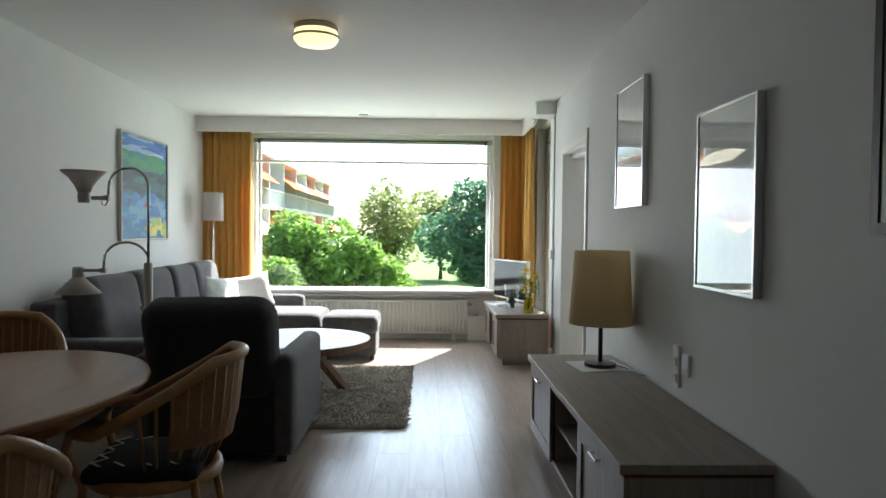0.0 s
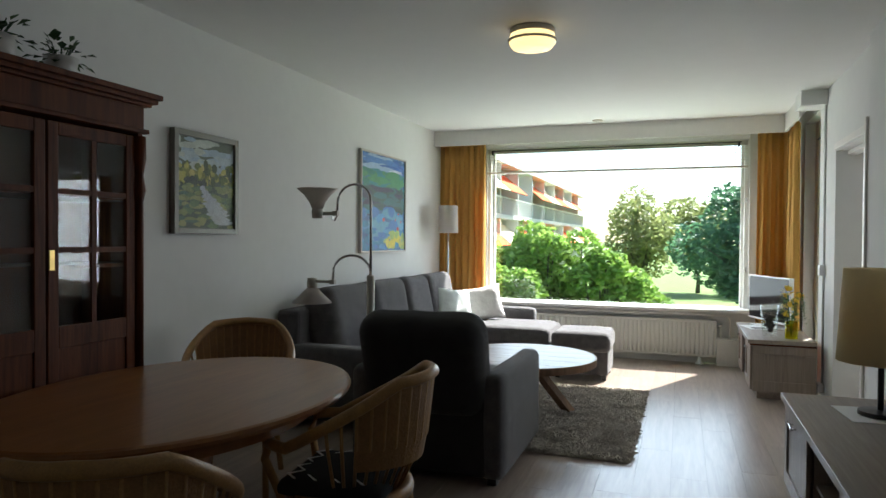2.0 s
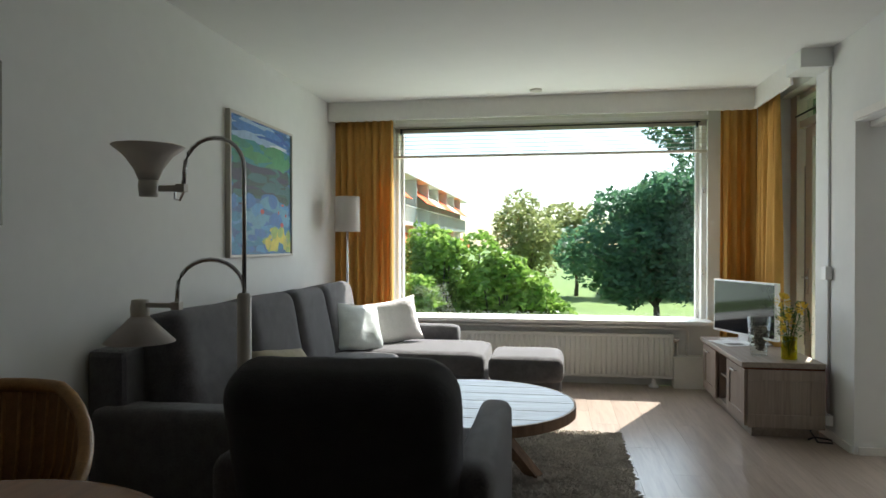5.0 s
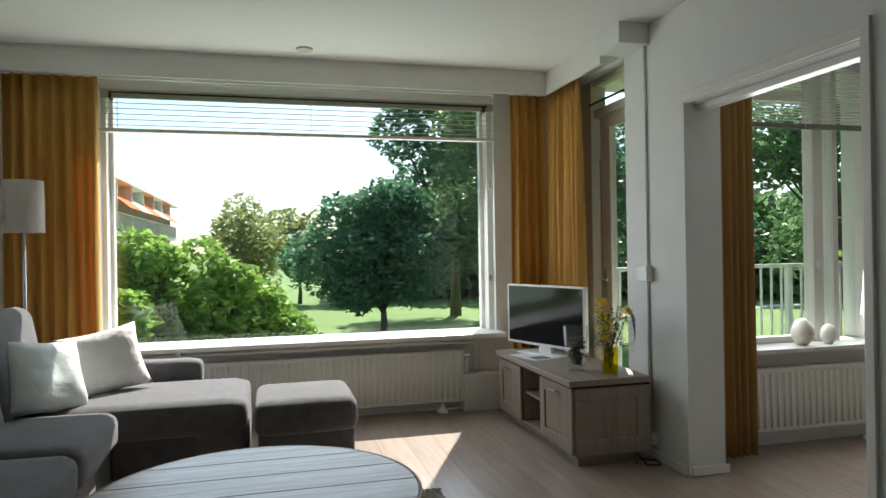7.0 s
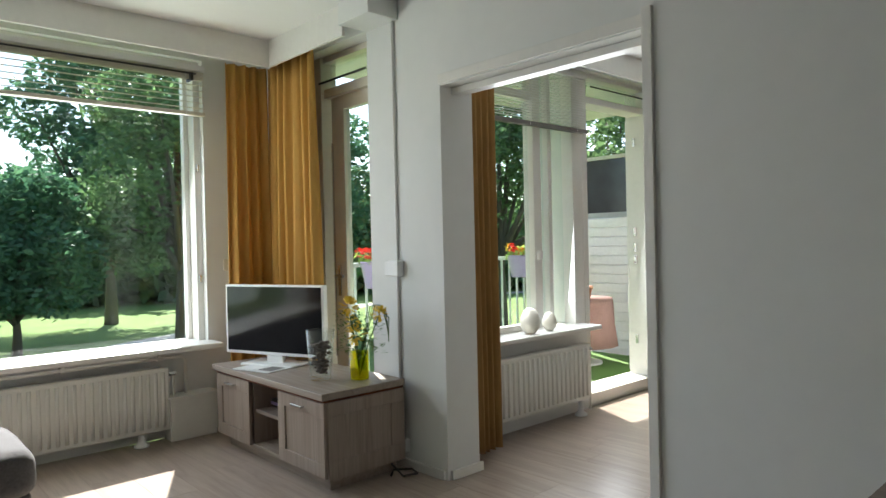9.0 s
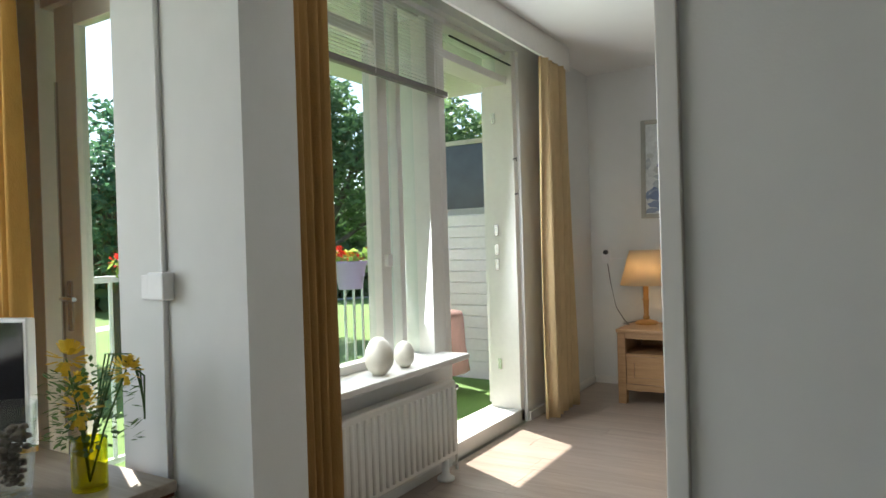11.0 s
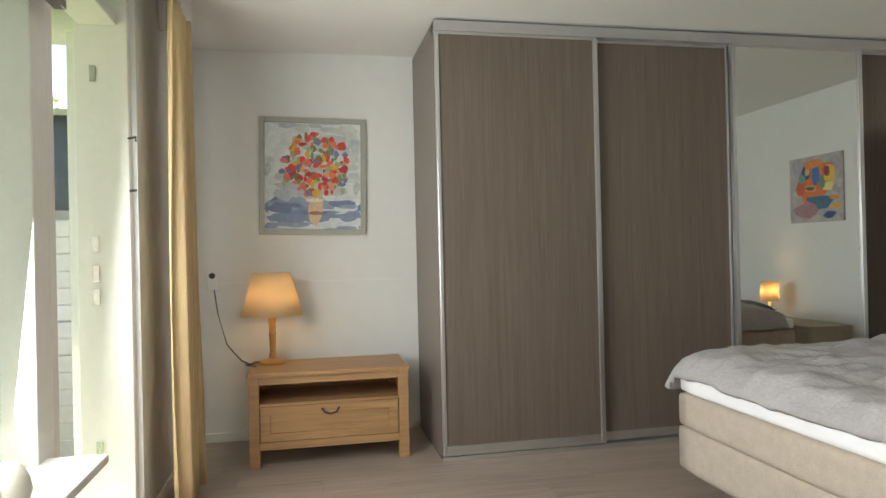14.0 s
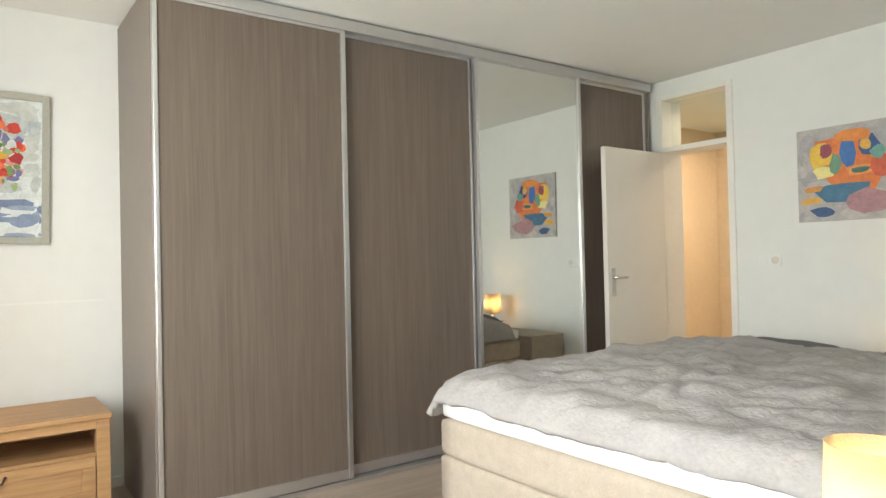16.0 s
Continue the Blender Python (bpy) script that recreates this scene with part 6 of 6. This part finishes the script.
def mass(rg, w, d, z0, z1, k, r0, r1):
    out = []
    for _ in range(k):
        f = rg.uniform(0, 1)
        z = z0 + (z1 - z0) * f
        wide = math.sin(math.pi * (0.15 + 0.8 * f)) ** 0.7
        a = rg.uniform(0, 6.28)
        q = math.sqrt(rg.uniform(0, 1))
        out.append((w * wide * q * math.cos(a), d * wide * q * math.sin(a), z, rg.uniform(r0, r1)))
    return out


rg = random.Random(11)
tree("tree", "round dense dark green maple on the lawn", (5.3, 36), 7.4, 1.8, mass(rg, 3.6, 3.1, 2.2, 6.3, 30, 1.1, 1.7), M_LEAFD, 15000, 0.34, 1, 0.22)
tree("tree", "light olive tree on the lawn", (-1.0, 41), 7.8, 2.4, mass(rg, 2.2, 2.0, 2.8, 6.6, 20, 0.7, 1.2), M_LEAFM, 5600, 0.3, 2, 0.16)
tree("tree", "tall green tree with bare lower trunk", (11.4, 34.5), 14, 4.5, mass(rg, 3.3, 3.2, 4.0, 13, 26, 1.1, 1.8), M_LEAFG, 15000, 0.36, 3, 0.42)
tree("tree", "tall dark tree behind the maple", (11.7, 46), 17.5, 4.0, mass(rg, 4.4, 3.5, 4.0, 16.0, 34, 1.5, 2.2), M_LEAFD, 15000, 0.45, 4, 0.4)
tree("tree", "large green tree beyond the balcony", (24, 27), 12, 3.5, mass(rg, 4.6, 4.0, 4.0, 11, 24, 1.2, 2.0), M_LEAFG, 12000, 0.4, 5, 0.35)
tree("tree", "green tree beyond the balcony railing", (17, 31), 10.5, 3.2, mass(rg, 3.6, 3.4, 3.5, 9.3, 20, 1.1, 1.8), M_LEAFD, 9000, 0.38, 6, 0.3)
tree("tree", "spreading green tree at the park edge", (33, 20), 12, 3.0, mass(rg, 4.6, 4.6, 4.0, 11, 20, 1.3, 2.1), M_LEAFM, 9000, 0.45, 7, 0.35)
tree("tree", "tall airy green tree seen past the balcony", (27, 22.5), 11.5, 3.0, mass(rg, 3.4, 3.4, 3.2, 10.6, 22, 0.9, 1.6), M_LEAFG, 8000, 0.36, 9, 0.3)
tree("tree", "light green tree behind the olive one", (2.4, 60), 8, 2.0, mass(rg, 3.0, 2.4, 3.0, 7.0, 14, 1.0, 1.7), M_LEAFM, 5000, 0.45, 8, 0.2)
for k, (x, y, z1) in enumerate(((-4.4, 19.0, 4.5), (-3.6, 18.6, 4.6), (-2.9, 19.2, 4.9), (-2.2, 18.8, 4.7), (-1.5, 19.2, 4.4), (-0.8, 19.0, 3.9), (-0.1, 19.4, 3.4), (0.5, 19.8, 2.7), (-2.6, 17.4, 3.5), (-3.4, 17.2, 3.6))):
    tree("bush", "tall bright green leafy bush below the window", (x, y), z1, 0.8, mass(rg, 0.8, 0.8, 0.7, z1 - 0.2, 18, 0.38, 0.6), M_LEAFB, 4600, 0.22, 20 + k, 0.05, "bush")
tree("conifer", "slim dark conifer between the bushes", (-6.0, 27), 4.9, 0.5, [(0, 0, 0.8 + 0.5 * i, 0.62 - 0.055 * i) for i in range(9)], M_LEAFD, 3000, 0.18, 31, 0.08)
# far woodland
rg = random.Random(5)
vs, fs = [], []
for k in range(26000):
    f = rg.uniform(0, 1)
    ang = radians(6 + 80 * f)
    dist = rg.uniform(60, 75)
    x, y = dist * math.sin(ang), dist * math.cos(ang)
    top = 6.5 + 3.5 * noise.noise(Vector((f * 22, 0, 0))) + 1.5 * noise.noise(Vector((f * 70, 3, 0)))
    z = GZ + rg.uniform(0.2, max(1.5, top + 1.5))
    a = Vector((rg.gauss(0, 1), rg.gauss(0, 1), rg.gauss(0, 0.6))).normalized() * 0.8
    b = a.cross(Vector((rg.gauss(0, 1), rg.gauss(0, 1), 0.5))).normalized() * 0.4
    c = Vector((x, y, z))
    i0 = len(vs)
    vs += [tuple(c - a), tuple(c + b), tuple(c + a), tuple(c - b)]
    fs.append((i0, i0 + 1, i0 + 2, i0 + 3))
me = bpy.data.meshes.new("woodland")
me.from_pydata(vs, [], fs)
me.materials.append(M_LEAFG)
tagged(new("woodland", me), "far green woodland at the edge of the park", "trees", kind="stuff")

# apartment building with awnings; its front looks to +x
hb = thing("apartment_building", "brick apartment building with white balconies and awnings", "building", (-8.0, 24, GZ - 0.15))
LEN, STO = 44.0, 2.85
part("wall", box(-9, -1.3, 0, LEN, 0, 8.5), M_BRICK, hb)
part("roof", box(-9.2, 0.25, -0.2, LEN + 0.2, 8.5, 8.95), M_FASCIA, hb, "white flat roof edge")
bays = 11
bay = LEN / bays
cache = {}


def shared(key, make, material, parent, loc, name):
    if key in cache:
        o = new(name, cache[key])
        o.parent = parent
    else:
        o = part(name, make(), material, parent)
        cache[key] = o.data
    o.location = loc
    return o


for s in range(3):
    z = s * STO
    part("balcony_slab", box(-1.3, 0.1, 0, LEN, z - 0.12 if s else 0.0, z + 0.1), M_FASCIA, hb, "white balcony slab")
    for i in range(bays):
        y = i * bay
        shared("win", lambda: box(0, 0.05, 0, 1.9, 0, 1.5), M_DKWIN, hb, (-1.3, y + 0.5, z + 0.75), "window")
        shared("winf", lambda: boxes((0, 0.08, -0.08, 0, -0.08, 1.58), (0, 0.08, 1.9, 1.98, -0.08, 1.58), (0, 0.08, 0, 1.9, 1.5, 1.58), (0, 0.08, 0, 1.9, -0.08, 0), (0.02, 0.08, 0.92, 0.98, 0, 1.5)), M_FASCIA, hb, (-1.3, y + 0.5, z + 0.75), "window_frame")
        shared("door", lambda: box(0, 0.06, 0, 0.8, 0, 2.1), M_DKWIN, hb, (-1.3, y + 2.75, z + 0.12), "balcony_door")
        shared("fin", lambda: box(-1.3, 0.05, -0.08, 0.08, 0, STO - 0.1), M_FASCIA, hb, (0, y, z + 0.1), "partition")
        shared("bal", lambda: boxes(*[(0.03, 0.06, 0.15 + 0.22 * q, 0.19 + 0.22 * q, 0, 0.9) for q in range(17)], (0.02, 0.07, 0.08, bay - 0.08, 0.9, 0.96)), M_RAILM, hb, (0, y, z + 0.1), "balcony_rail")
        if s and (i + s) % 7 != 6:
            shared("awn%d" % ((i + s) % 2), lambda: box(-0.02, 0.02, 0.1, bay - 0.2, -1.75, 0, Matrix.Rotation(radians(-50), 4, "Y")), M_AWNO if (i + s) % 2 else M_AWNW, hb, (0.0, y, z + STO - 0.12), "awning")
cr = thing("parked_car", "white car parked beyond the trees", "car", (19.5, 52, GZ), 70)
part("body", cushion(4.2, 1.7, 0.75, 0, 0, 0.6, 0.4), M_WHITEPL, cr, smooth=True)
part("cabin", cushion(2.2, 1.5, 0.6, -0.2, 0, 1.15, 0.6), M_DKWIN, cr, smooth=True)
for x in (-1.3, 1.3):
    for y in (-0.78, 0.78):
        o = part("wheel", lathe([(0.1, -0.1), (0.32, -0.1), (0.32, 0.1), (0.1, 0.1)], 20), M_BLACK, cr)
        o.matrix_basis = pose(x, y, 0.32, 90, 0, 0)

# ---- shower tiles and floor planks ----
me = None
for ix in range(12):
    for iz in range(9):
        if me is None:
            o = part("tile", box(-0.098, 0.098, 0, 0.008, -0.138, 0.138), M_TILE, bw)
            me = o.data
        else:
            o = new("tile", me)
            o.parent = bw
        o.location = (4.0 + 0.2 * ix, 0.401, 0.141 + 0.28 * iz)


def plank_floor(name, label, x0, x1, y0, y1, pw, pl, seed):
    fo = structure(name, box(x0, x1, y0, y1, -0.12, -0.008), M_FBASE, label, "floor")
    rg = random.Random(seed)
    n = int(math.ceil((x1 - x0) / pw))
    pw = (x1 - x0) / n
    meshes = {}
    for i in range(n):
        y = y0 - rg.uniform(0, pl * 0.8)
        while y < y1:
            a, b = max(y, y0), min(y + pl, y1)
            if b - a > 0.03:
                key = round(b - a, 3)
                if key not in meshes:
                    o = part("plank", box(-pw / 2 + 0.0006, pw / 2 - 0.0006, 0.0008, b - a - 0.0008, -0.008, 0.0), M_FLOOR, fo)
                    meshes[key] = o.data
                else:
                    o = new("plank", meshes[key])
                    o.parent = fo
                o.location = (x0 + (i + 0.5) * pw, a, 0)
            y += pl
    return fo


plank_floor("floor", "grey-brown laminate plank floor of the living room", -1.61, 2.25, -1.0, 9.25, 0.193, 1.38, 1)
plank_floor("floor_bedroom", "grey-brown laminate plank floor of the bedroom", 2.25, 6.36, 2.43, 7.7, 0.193, 1.38, 2)
